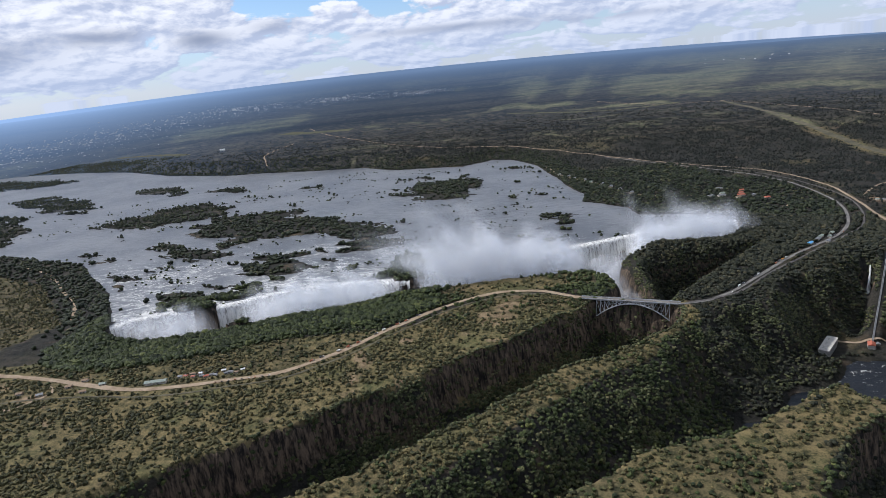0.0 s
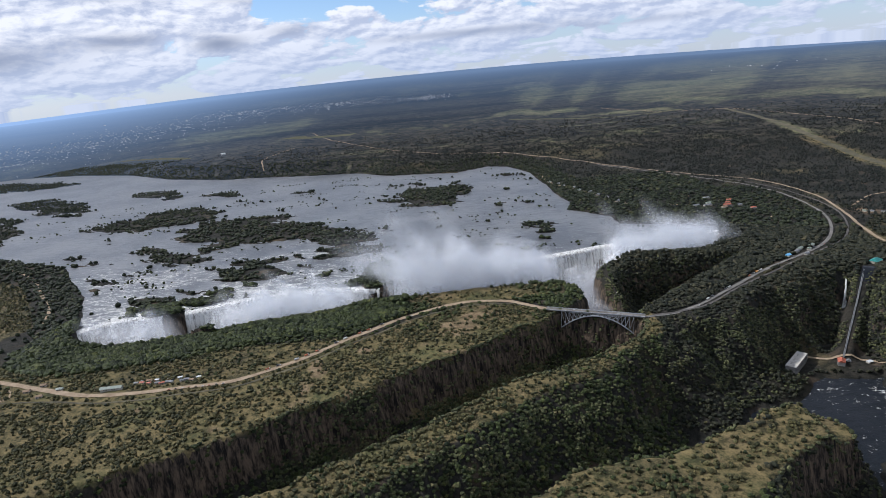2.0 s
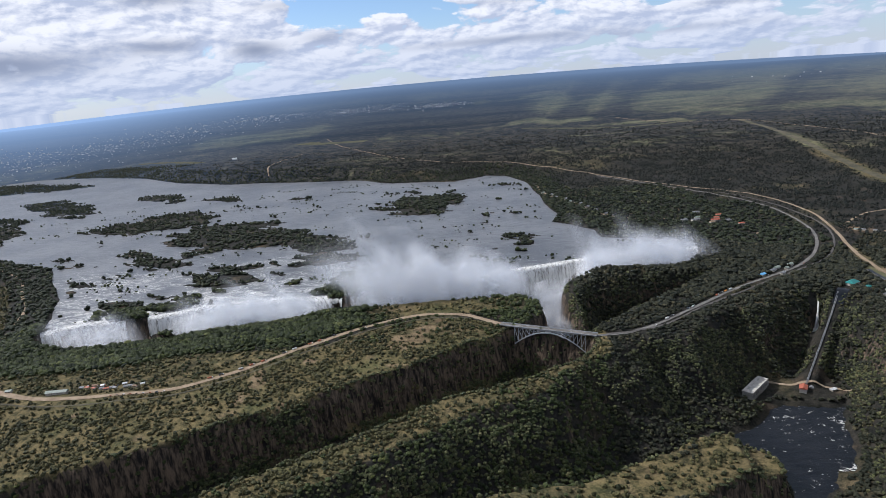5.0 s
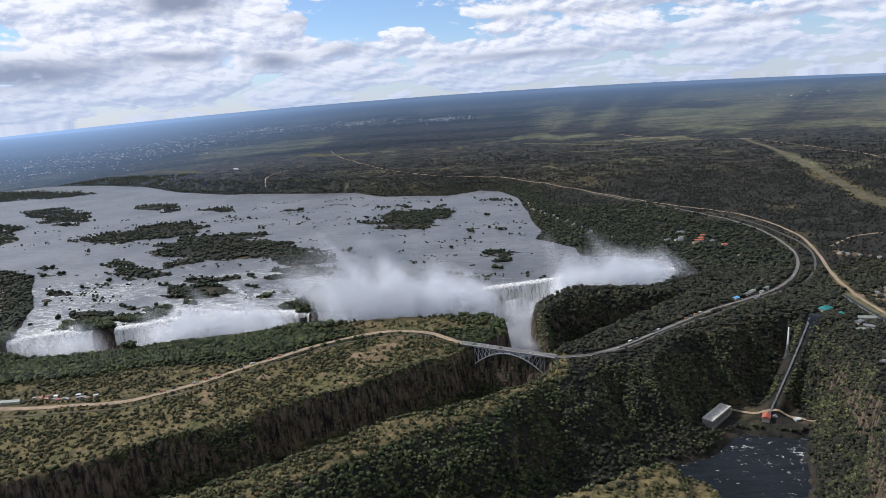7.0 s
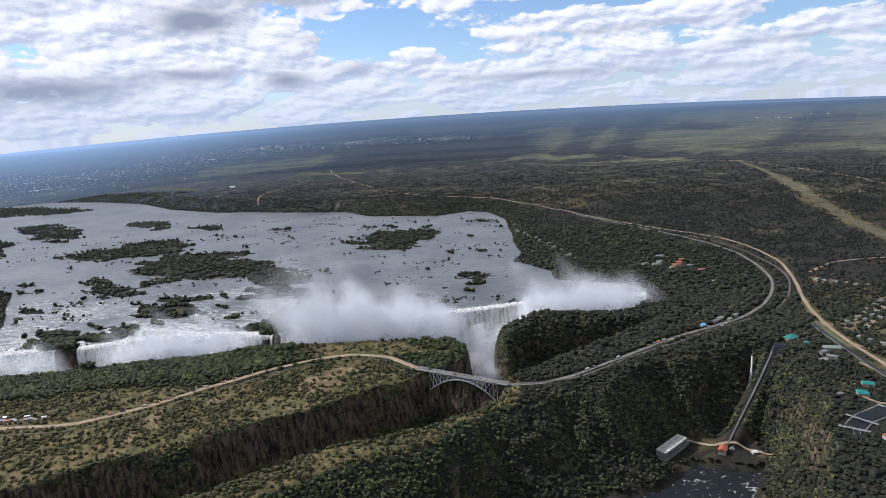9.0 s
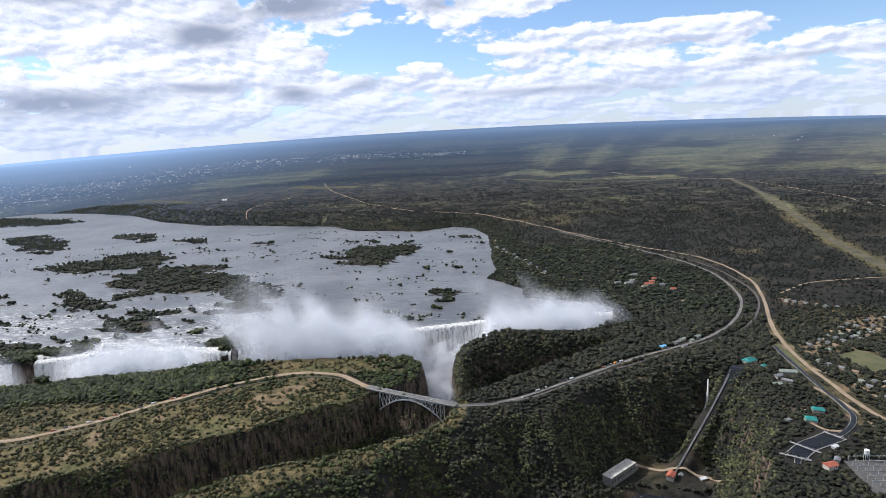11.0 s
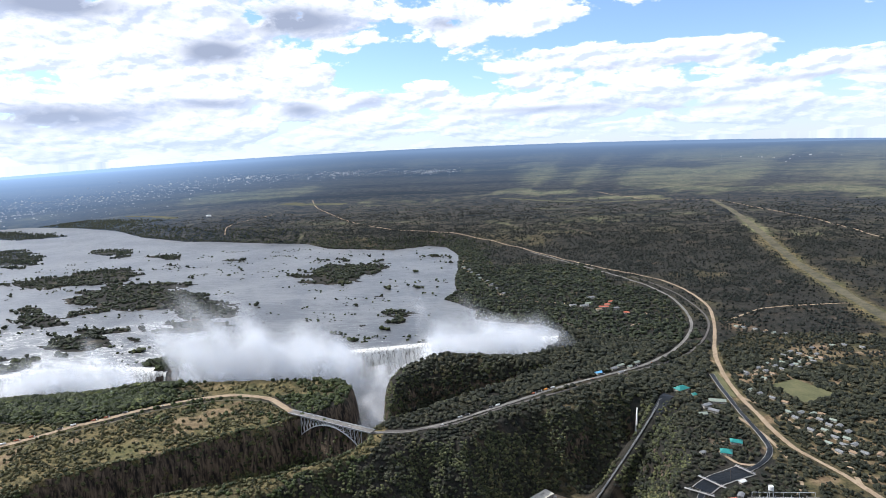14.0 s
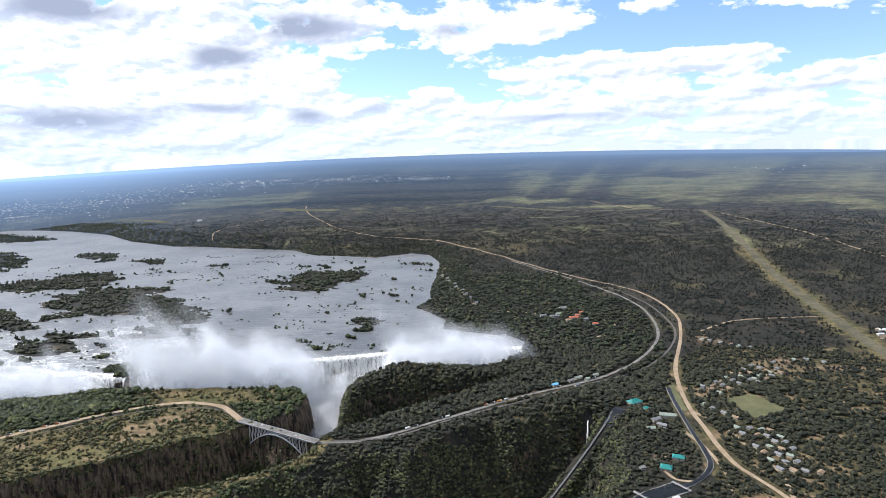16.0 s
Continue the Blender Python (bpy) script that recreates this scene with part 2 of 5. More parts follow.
def make_mist(name, amount):
    m, n = material(name)
    pos = n.add("ShaderNodeNewGeometry")
    warp = n.vmath("ADD", pos, n.vmath("SCALE", n.noise(pos, 0.012, 3, 0.5, out=1), scale=55.0))
    rise = n.add("ShaderNodeMapping", Vector=warp, Rotation=(0, radians(-20), 0), Scale=(1.0, 1.0, 0.55))
    a = n.math("ADD", n.math("MULTIPLY", n.noise(rise, 0.020, 7, 0.64), 0.75), n.math("MULTIPLY", n.noise(rise, 0.07, 5, 0.6), 0.25))
    soft = n.attr("soft", 2)
    al = n.math("MULTIPLY", n.math("MULTIPLY", n.ramp(a, 0.34, 0.64), soft), amount, clamp=True)
    d = n.add("ShaderNodeBsdfDiffuse", Color=(0.90, 0.91, 0.92))
    tr = n.add("ShaderNodeBsdfTranslucent", Color=(0.90, 0.91, 0.92))
    body = n.add("ShaderNodeMixShader", i0=0.5, i1=d, i2=tr)
    mixed = n.add("ShaderNodeMixShader", i0=al, i1=n.add("ShaderNodeBsdfTransparent"), i2=body)
    n.put(n.n.new("ShaderNodeOutputMaterial").inputs[0], mixed)
    return m


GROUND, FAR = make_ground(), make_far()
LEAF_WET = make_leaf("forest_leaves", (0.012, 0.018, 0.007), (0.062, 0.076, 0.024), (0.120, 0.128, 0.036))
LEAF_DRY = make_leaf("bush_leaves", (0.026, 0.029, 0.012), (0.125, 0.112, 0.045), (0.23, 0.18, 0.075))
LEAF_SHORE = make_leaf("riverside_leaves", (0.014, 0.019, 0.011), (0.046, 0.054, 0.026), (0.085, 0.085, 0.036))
# dull thorn scrub, darkened further for cloud shade on the east plateau
LEAF_EAST = make_leaf("shaded_thorn_leaves", (0.013, 0.016, 0.011), (0.046, 0.046, 0.026), (0.085, 0.073, 0.038))
# paler leaf copy that makes up in colour for light lacking on gorge walls
LEAF_SLOPE = make_leaf("brightened_gorge_leaves", (0.032, 0.040, 0.018), (0.115, 0.118, 0.050), (0.19, 0.165, 0.075))
# leaf colour greyed and darkened for haze and cloud shade over the plain
LEAF_FAR = make_leaf("hazed_bush_leaves", (0.011, 0.014, 0.012), (0.031, 0.033, 0.027), (0.050, 0.045, 0.034))
BARK = make_plain("bark", (0.06, 0.045, 0.03), (0.13, 0.10, 0.07), 1.5, 0.9)
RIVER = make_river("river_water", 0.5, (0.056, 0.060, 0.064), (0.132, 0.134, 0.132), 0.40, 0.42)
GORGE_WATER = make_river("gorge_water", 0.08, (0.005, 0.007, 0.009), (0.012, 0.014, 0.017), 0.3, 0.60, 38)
FALLS, MIST = make_falls(), make_mist("spray", 0.75)
DIRT = make_plain("road_dirt", (0.18, 0.132, 0.085), (0.30, 0.232, 0.158), 0.08, 0.95, spec=0.1)
ASPHALT = make_plain("road_asphalt", (0.085, 0.080, 0.072), (0.180, 0.168, 0.150), 0.08, 0.9, spec=0.15)
STRIP = make_plain("dry_grass_strip", (0.048, 0.045, 0.031), (0.115, 0.102, 0.066), 0.03, 0.95, spec=0.1)
STEEL = make_plain("bridge_steel", (0.30, 0.31, 0.32), (0.46, 0.47, 0.48), 0.5, 0.55, 0.2)
CONCRETE = make_plain("concrete", (0.20, 0.19, 0.17), (0.34, 0.32, 0.29), 0.3, 0.85)


# ---- plan ----
def hash2(ix, iy, seed):
    h = (ix.astype(np.int64) * 374761393 + iy.astype(np.int64) * 668265263 + seed * 974634777) & 0x7FFFFFFF
    h = ((h ^ (h >> 13)) * 1274126177) & 0x7FFFFFFF
    return ((h ^ (h >> 16)) & 0xFFFF) / 65535.0


def vnoise(x, y, seed=0):
    ix, iy = np.floor(x), np.floor(y)
    fx, fy = x - ix, y - iy
    fx, fy = fx * fx * (3 - 2 * fx), fy * fy * (3 - 2 * fy)
    a, b = hash2(ix, iy, seed), hash2(ix + 1, iy, seed)
    c, d = hash2(ix, iy + 1, seed), hash2(ix + 1, iy + 1, seed)
    return (a * (1 - fx) + b * fx) * (1 - fy) + (c * (1 - fx) + d * fx) * fy


def fbm(x, y, seed=0, octaves=4):
    s, amp, tot = 0.0, 1.0, 0.0
    for o in range(octaves):
        s = s + amp * vnoise(x * 2 ** o, y * 2 ** o, seed + o)
        tot += amp
        amp *= 0.5
    return s / tot * 2 - 1


def smooth(e0, e1, x):
    t = np.clip((x - e0) / (e1 - e0), 0, 1)
    return t * t * (3 - 2 * t)


def spline(pts, n=6, closed=False):
    """Catmull-Rom through plan points."""
    p = [np.array(q, float) for q in pts]
    m = len(p)
    out = []
    for i in range(m if closed else m - 1):
        if closed:
            a, b, c, d = p[i - 1], p[i], p[(i + 1) % m], p[(i + 2) % m]
        else:
            a, b, c, d = p[max(i - 1, 0)], p[i], p[i + 1], p[min(i + 2, m - 1)]
        for k in range(n):
            t = k / n
            out.append(0.5 * (2 * b + (c - a) * t + (2 * a - 5 * b + 4 * c - d) * t * t + (3 * b - a - 3 * c + d) * t ** 3))
    if not closed:
        out.append(p[-1])
    return np.array(out)


def edge_dist(x, y, line, closed=False):
    best = np.full(x.shape, 1e9, x.dtype)
    m = len(line)
    for i in range(m if closed else m - 1):
        ax, ay = line[i][:2]
        bx, by = line[(i + 1) % m][:2]
        dx, dy = bx - ax, by - ay
        t = np.clip(((x - ax) * dx + (y - ay) * dy) / (dx * dx + dy * dy + 1e-9), 0, 1)
        best = np.minimum(best, np.hypot(x - ax - t * dx, y - ay - t * dy))
    return best


def inside(x, y, poly):
    res = np.zeros(x.shape, bool)
    m = len(poly)
    for i in range(m):
        ax, ay = poly[i][:2]
        bx, by = poly[(i + 1) % m][:2]
        if ay == by:
            continue
        cross = ((ay > y) != (by > y)) & (x < (bx - ax) * (y - ay) / (by - ay) + ax)
        res ^= cross
    return res


def signed(x, y, poly, reach=500.0):
    """Distance to a closed outline, positive inside."""
    poly = np.asarray(poly)
    lo, hi = poly.min(0) - reach, poly.max(0) + reach
    near = (x > lo[0]) & (x < hi[0]) & (y > lo[1]) & (y < hi[1])
    out = np.full(x.shape, -reach, x.dtype)
    xs, ys = x[near], y[near]
    d = edge_dist(xs, ys, poly, True)
    out[near] = np.where(inside(xs, ys, poly), d, -d)
    return out


# the lip of the falls, from east to west
LIP_E = [(572, 1215), (484, 1206), (400, 1190), (343, 1178), (245, 1146), (160, 1122), (79, 1088), (-10, 1062), (-60, 1052)]
LIP_W = [(-92, 1038), (-158, 1043), (-221, 1046), (-292, 1036), (-347, 1020), (-390, 1000), (-425, 990)]
LIP_D = [(-470, 985), (-520, 975), (-550, 960), (-585, 935)]
BANK = [(-620, 1010), (-682, 1124), (-793, 1256), (-861, 1354), (-958, 1405), (-1138, 1500), (-1500, 1530), (-2300, 1700), (-3100, 2100),
        (-3200, 3300), (-2600, 3340), (-2240, 3312), (-1925, 3222), (-1580, 3041), (-1265, 2768), (-947, 2590), (-769, 2559), (-540, 2481),
        (-350, 2438), (-205, 2298), (-77, 2273), (48, 2236), (157, 2317), (228, 2284), (296, 2108), (318, 1854), (329, 1696), (344, 1587),
        (321, 1514), (364, 1462), (403, 1408), (408, 1338), (488, 1310), (547, 1290), (585, 1245)]
LIP = LIP_E + [(-110, 1032)] + LIP_W + LIP_D
RIVER_PLAN = np.array(LIP + BANK, float)
# rims of the gorges
G1_RIM = [(-590, 922), (-560, 902), (-479, 908), (-390, 925), (-302, 950), (-180, 972), (-67, 996), (65, 1014), (160, 1024), (215, 1020), (246, 985), (250, 930), (206, 882),
          (308, 838), (345, 890), (330, 950), (308, 1020), (315, 1075), (365, 1105), (455, 1122), (520, 1135), (575, 1185)]
G1 = np.array(LIP + G1_RIM)
RAVINE = spline([(300, 1000), (335, 1062), (440, 1085), (520, 1098), (590, 1120), (545, 1062), (470, 1000), (405, 935), (345, 885), (300, 900)], 4, True)
G2 = spline([(204, 884), (182, 866), (150, 842), (112, 822), (62, 782), (10, 748), (-50, 712), (-99, 680), (-161, 652), (-201, 622), (-255, 588), (-311, 567), (-384, 535), (-500, 490), (-640, 400),
             (-500, 330), (-300, 430), (-210, 482), (-118, 522), (-25, 580), (42, 628), (118, 684), (197, 716), (272, 752), (304, 798), (308, 836)], 3, True)
G3 = spline([(-500, 260), (-300, 340), (-150, 430), (-81, 480), (9, 545), (76, 600), (155, 660), (225, 692), (262, 745), (372, 812), (446, 832), (540, 900), (620, 970), (680, 990), (712, 960), (722, 900),
             (698, 810), (660, 720), (630, 640), (600, 560), (575, 450), (560, 250), (300, 60), (-200, 60)], 4, True)
SPUR = spline([(-200, 310), (77, 462), (135, 500), (208, 524), (256, 526), (314, 560), (400, 600), (436, 588), (442, 562), (420, 544), (368, 522), (300, 465), (267, 415), (150, 300), (0, 180)], 4, True)
ISLES = [
    ([(-1774, 2426), (-1579, 2467), (-1350, 2260), (-1216, 1987), (-1400, 2110), (-1541, 2226)], 1.0),
    ([(-1212, 2381), (-1133, 2440), (-960, 2280), (-1026, 2208)], 1.0),
    ([(-898, 2229), (-756, 2222), (-731, 2127)], 1.0),
    ([(-1062, 1742), (-1000, 1880), (-810, 2015), (-663, 1851), (-809, 1699), (-963, 1681)], 0.8),
    ([(-737, 1641), (-616, 1758), (-384, 1676), (-159, 1442), (-150, 1281), (-205, 1254), (-332, 1411), (-525, 1418), (-659, 1500)], 0.9),
    ([(-780, 1465), (-668, 1467), (-496, 1326), (-619, 1282)], 0.8),
    ([(-507, 1248), (-355, 1273), (-290, 1165), (-417, 1150)], 0.8),
    ([(-140, 1060), (-132, 1130), (-104, 1192), (-66, 1180), (-52, 1110), (-58, 1056), (-84, 1034), (-112, 1028)], 1.55),
    ([(-146, 1820), (-92, 2000), (90, 1928), (82, 1794), (-4, 1653)], 0.65),
    ([(-906, 1434), (-860, 1440), (-833, 1389), (-870, 1390)], 1.0),
    ([(184, 1402), (254, 1390), (247, 1323)], 0.6),
    ([(-440, 1053), (-401, 1060), (-395, 1035), (-430, 1030)], 1.0),
    ([(-498, 975), (-460, 1010), (-406, 1015), (-420, 990)], 1.0),
    ([(-560, 1063), (-502, 1085), (-456, 1020), (-510, 1030)], 0.6),
    ([(-2500, 3180), (-2299, 3129), (-1771, 2926), (-1897, 2779), (-2300, 2800)], 0.9),
    ([(-591, 2129), (-500, 2160), (-426, 2097), (-500, 2070)], 0.4),
    ([(-1833, 2174), (-1500, 2050), (-1299, 1816), (-1245, 1618), (-1600, 1680), (-1900, 1900)], 1.0),
    ([(-70, 1526), (-45, 1550), (-25, 1510)], 0.6), ([(38, 1520), (60, 1505), (55, 1470)], 0.7), ([(38, 1262), (62, 1270), (66, 1235), (42, 1232)], 0.8),
]
ISLES = [(spline(o, 3, True), k) for o, k in ISLES]

ROAD_W = spline([(-1000, 900), (-698, 829), (-601, 797), (-518, 765), (-434, 742), (-328, 744), (-252, 752), (-178, 796), (-103, 865), (-30, 921), (50, 956), (120, 950), (160, 918), (190, 889)], 4)
ROAD_E = spline([(308, 838), (360, 845), (410, 871), (478, 927), (554, 990), (645, 1050), (725, 1113), (790, 1210), (832, 1320), (842, 1441), (825, 1560), (763, 1708), (655, 1905), (528, 2110)], 4)
ROAD_N = spline([(880, 650), (843, 760), (817, 819), (809, 905), (806, 994), (822, 1132), (874, 1321), (896, 1464), (872, 1617), (809, 1740), (719, 1848), (519, 2138), (349, 2330), (205, 2450), (38, 2495)], 4)
RUNWAY = spline([(1420, 3260), (1365, 2800), (1300, 2380), (1245, 1900), (1214, 1600), (1193, 1330), (1183, 1200), (1160, 900)], 5)
PIPE_WAY = spline([(706, 970), (672, 926), (644, 890), (616, 854), (590, 820)], 8)
CANAL = spline([(793, 1051), (790, 979), (790, 906), (792, 853), (789, 812), (772, 783), (747, 761), (723, 747), (699, 733), (684, 706)], 8)
BASIN = spline([(746, 762), (728, 752), (708, 740), (690, 722)], 8)
HEAD = spline([(712, 968), (703, 958), (690, 944)], 6)
RAIL = spline([(330, 842), (411, 862), (500, 935), (637, 1030), (700, 1075), (765, 1125), (829, 1225), (868, 1338), (870, 1440), (850, 1560), (785, 1720)], 6)
RAIL_W = spline([(-700, 742), (-518, 738), (-430, 722), (-330, 724), (-250, 734), (-170, 780), (-95, 848), (-22, 905), (50, 938), (120, 936), (190, 900)], 6)
CASCADE = spline([(668, 976), (665, 962), (661, 948), (657, 931), (650, 920), (640, 905), (632, 892)], 5)
FIELD = np.array([(860, 1009), (904, 1034), (940, 975), (880, 938)])
YARD = np.array([(727, 712), (800, 716), (797, 655), (730, 650)])
CLEAR = []          # plan spots kept free of trees: x, y, radius
PAD = np.array([(482, 792), (538, 858), (632, 846), (640, 800), (606, 788), (545, 800), (508, 782)])   # power station terrace
C0 = np.array((290.0, 50.0))         # centre of the ground sheet
R_FAR, R_END, EYE_Z = 4240.0, 4790.0, 357.0


def drop(d, depth, cliff, talus):
    """How far the ground lies under the rim, d metres inside it."""
    return depth * (0.52 * smooth(0, cliff, d) + 0.48 * np.clip((d - cliff * 0.5) / talus, 0, 1))


def far_level(x, y):
    return 2 + 44 * smooth(-0.72, -0.42, np.arctan2(x - C0[0], y - C0[1]))


def terrain(x, y, far=True):
    x, y = np.asarray(x, np.float32), np.asarray(y, np.float32)
    r = np.hypot(x - C0[0], y - C0[1])
    rough = fbm(x / 60, y / 60, 3, 4)
    jig = 12 * fbm(x / 62, y / 62, 11, 3) + 5.5 * fbm(x / 17, y / 17, 17, 3)
    shoulder = smooth(-0.15, 0.45, fbm(x / 120 + 7, y / 120, 23, 2)) * smooth(40, 120, np.hypot(x - 235, y - 860))          # where cliffs give way to wooded slopes
    z = np.where(x < 200, np.maximum(-6 + 0.018 * (x - 200), -18), -6.0) + 2.0 * rough
    north = smooth(1300, 1700, y)
    z = z * (1 - north) + (2 + 3 * rough) * north
    z = z + 42 * smooth(1900, 2700, r) * smooth(-0.72, -0.42, np.arctan2(x - C0[0], y - C0[1]))
    riv = signed(x, y, RIVER_PLAN, 400) + 0.5 * jig * smooth(1000, 1250, y + 0.4 * np.abs(x))
    shore = smooth(-90, -10, riv)
    z = z * (1 - shore) + (2.0 + rough) * shore
    bed = -5 * smooth(-6, 8, riv)
    z = z + bed
    for o, k in ISLES:
        lo, hi = o.min(0) - 50, o.max(0) + 50
        s = (x > lo[0]) & (x < hi[0]) & (y > lo[1]) & (y < hi[1])
        if s.any():
            d = signed(x[s], y[s], o, 60) + 1.7 * jig[s] + (74 * fbm((x[s] + 0.4 * y[s]) / 120, y[s] / 40, 29, 5) if k < 1.5 else 0.0) - (1 - k) * 12 - 4
            if k < 1.5:
                d = d - 34 * smooth(0.13, 0.0, np.abs(fbm((x[s] * 0.9 - y[s] * 0.43) / 230, (x[s] * 0.43 + y[s] * 0.9) / 48, 71, 2)))
            z[s] = np.maximum(z[s], -5 + 6.5 * smooth(-8, 10, d))
    # islets of the rapids
    near = (riv > 14) & (x < 330) & (x > -1000) & (y < 2150)
    xs, ys = x[near], y[near]
    k = fbm((xs * 0.9 - ys * 0.43) / 75, (xs * 0.43 + ys * 0.9) / 24, 103, 3) + 0.35 * fbm(xs / 16, ys / 16, 107, 2)
    zone = np.maximum(smooth(-180, -280, xs) * smooth(1420, 1200, ys), 0.75 * smooth(-350, -150, xs) * smooth(1300, 1600, ys)) - 0.22 * smooth(150, 250, xs)
    z[near] = np.maximum(z[near], -5 + 6.4 * smooth(0.0, 0.10, k - 0.62 + 0.20 * zone))
    # gorges
    d = signed(x, y, G2, 120) + 0.8 * jig * smooth(20, 70, np.hypot(x - 195, y - 887)) * smooth(20, 70, np.hypot(x - 308, y - 838))
    z = np.where(d > 0, np.minimum(z, z - drop(d, 96, 10 + 30 * shoulder, 42)), z)
    d3 = signed(x, y, G3, 160) + jig
    sp = -signed(x, y, SPUR, 160) + 0.8 * jig
    ravine_head = smooth(590, 640, x) * smooth(830, 880, y)
    floor3 = -8 - drop(np.maximum(d3, 0), 92, 12 + 26 * smooth(620, 520, x) + 34 * np.maximum(shoulder, smooth(10, 60, x) * smooth(275, 245, x)) + 46 * ravine_head,
                       58 + 34 * smooth(600, 480, x) + 30 * ravine_head)
    # the rib that runs down from the plateau's corner
    for ax, ay, az_, bx, by, bz in ((262, 722, -6, 257, 685, -48), (257, 685, -48, 227, 640, -92)):
        t = np.clip(((x - ax) * (bx - ax) + (y - ay) * (by - ay)) / ((bx - ax) ** 2 + (by - ay) ** 2), 0, 1)
        off = np.hypot(x - ax - t * (bx - ax), y - ay - t * (by - ay))
        floor3 = np.maximum(floor3, az_ + (bz - az_) * t - 1.25 * np.maximum(off + jig * 0.5 - 5, 0))
    ridge = -14 - 16 * smooth(404, 424, x + 0.4 * jig) - drop(np.maximum(sp, 0), 86, 10 + 26 * shoulder + 50 * np.exp(-((x - 285) ** 2 + (y - 470) ** 2) / 3600), 40)
    z = np.where(d3 > 0, np.maximum(np.minimum(z, floor3), ridge), z)
    d = signed(x, y, RAVINE, 120) + 0.6 * jig
    z = np.where(d > 0, z - drop(d, 78, 36, 36), z)
    z = z + 13 * np.exp(-((x - 390) / 95) ** 2 - ((y - 1096) / 26) ** 2)
    pad = signed(x, y, PAD, 60)
    z = np.where(pad > -14, np.maximum(z, -91 - 5 * smooth(0, -14, pad)), z)
    z = np.where(pad > -58, np.minimum(z, -91 + 1.5 * np.maximum(-pad, 0)), z)
    d = signed(x, y, G1, 120)
    wooded = smooth(278, 296, x) * smooth(1098, 1072, y)
    z = np.where(d > 0, np.minimum(z, -4 - drop(d + 0.5 * jig * wooded, 98, 12 + 26 * wooded, 14 + 22 * wooded)), z)
    bowl = np.hypot(x - 657, y - 938)
    z = np.where(bowl < 40, np.minimum(z, -68 + 3.2 * np.maximum(bowl - 9, 0)), z)
    near = (np.abs(x - 645) < 90) & (np.abs(y - 890) < 100)
    if near.any():
        xs, ys = x[near], y[near]
        t = np.clip(((xs - 700) * -112 + (ys - 962) * -144) / (112 ** 2 + 144 ** 2), 0, 1)
        dp = np.hypot(xs - 700 + 112 * t, ys - 962 + 144 * t)
        way = -9 - 81 * t ** 0.85 - z[near]
        z[near] = z[near] + way * np.where(way > 0, smooth(20, 6, dp), smooth(10, 4, dp))
    z = np.maximum(z, -101)
    if far:
        # past R_FAR the plain climbs to the skyline
        t = np.maximum(r, R_FAR)
        z = np.where(r > R_FAR, far_level(x, y) + (EYE_Z - far_level(x, y)) * smooth(R_FAR, R_END, t), z)
    return z


# ---- mesh helpers ----
def np_mesh(name, V, F, mat, smooth_faces=False):
    V, F = np.asarray(V, np.float32), np.asarray(F, np.int32)
    me = bpy.data.meshes.new(name)
    me.vertices.add(len(V))
    me.vertices.foreach_set("co", V.ravel())
    k = F.shape[1]
    me.loops.add(F.size)
    me.loops.foreach_set("vertex_index", F.ravel())
    me.polygons.add(len(F))
    me.polygons.foreach_set("loop_start", np.arange(0, F.size, k, dtype=np.int32))
    me.polygons.foreach_set("loop_total", np.full(len(F), k, np.int32))
    me.update(calc_edges=True)
    me.polygons.foreach_set("use_smooth", np.full(len(F), smooth_faces))
    for m in (mat if isinstance(mat, (list, tuple)) else [mat]):
        me.materials.append(m)
    return me


def attribute(me, name, kind, values):
    a = me.attributes.new(name, kind, "POINT")
    a.data.foreach_set({"FLOAT": "value", "FLOAT_VECTOR": "vector", "FLOAT_COLOR": "color"}[kind], np.asarray(values, np.float32).ravel())


def part(name, bm, mat, parent=None, label=""):
    me = bpy.data.meshes.new(name)
    bm.to_mesh(me)
    bm.free()
    me.materials.append(mat)
    ob = new(name, me)
    if parent is not None:
        ob.parent = parent
    return tagged(ob, label)


def grid_faces(rows, cols):
    i = np.arange(rows - 1)[:, None] * cols + np.arange(cols - 1)[None]
    return np.stack([i, i + 1, i + cols + 1, i + cols], -1).reshape(-1, 4)


def ribbon(name, line, width, mat, lift=0.6, sag=None, step=6.0):
    """A strip laid on the ground along a plan line."""
    line = np.asarray(line)
    seg = np.hypot(*np.diff(line, axis=0).T)
    s = np.concatenate([[0], np.cumsum(seg)])
    n = max(8, int(s[-1] / step))
    q = np.linspace(0, s[-1], n)
    x, y = np.interp(q, s, line[:, 0]), np.interp(q, s, line[:, 1])
    tx, ty = np.gradient(x), np.gradient(y)
    l = np.hypot(tx, ty)
    nx, ny = -ty / l, tx / l
    wv = width * (1 + 0.22 * fbm(q / 40, q * 0 + 5, 7, 3))
    offs = np.array([-0.5, -0.25, 0, 0.25, 0.5])
    X, Y = x[:, None] + nx[:, None] * wv[:, None] * offs, y[:, None] + ny[:, None] * wv[:, None] * offs
    Z = terrain(X, Y)
    if sag is None:
        Z = np.maximum(Z, Z.max(1, keepdims=True) - 0.4)
    Z = Z + lift
    V = np.stack([X, Y, Z], -1).reshape(-1, 3)
    me = np_mesh(name, V, grid_faces(n, 5), mat, True)
    return new(name, me)


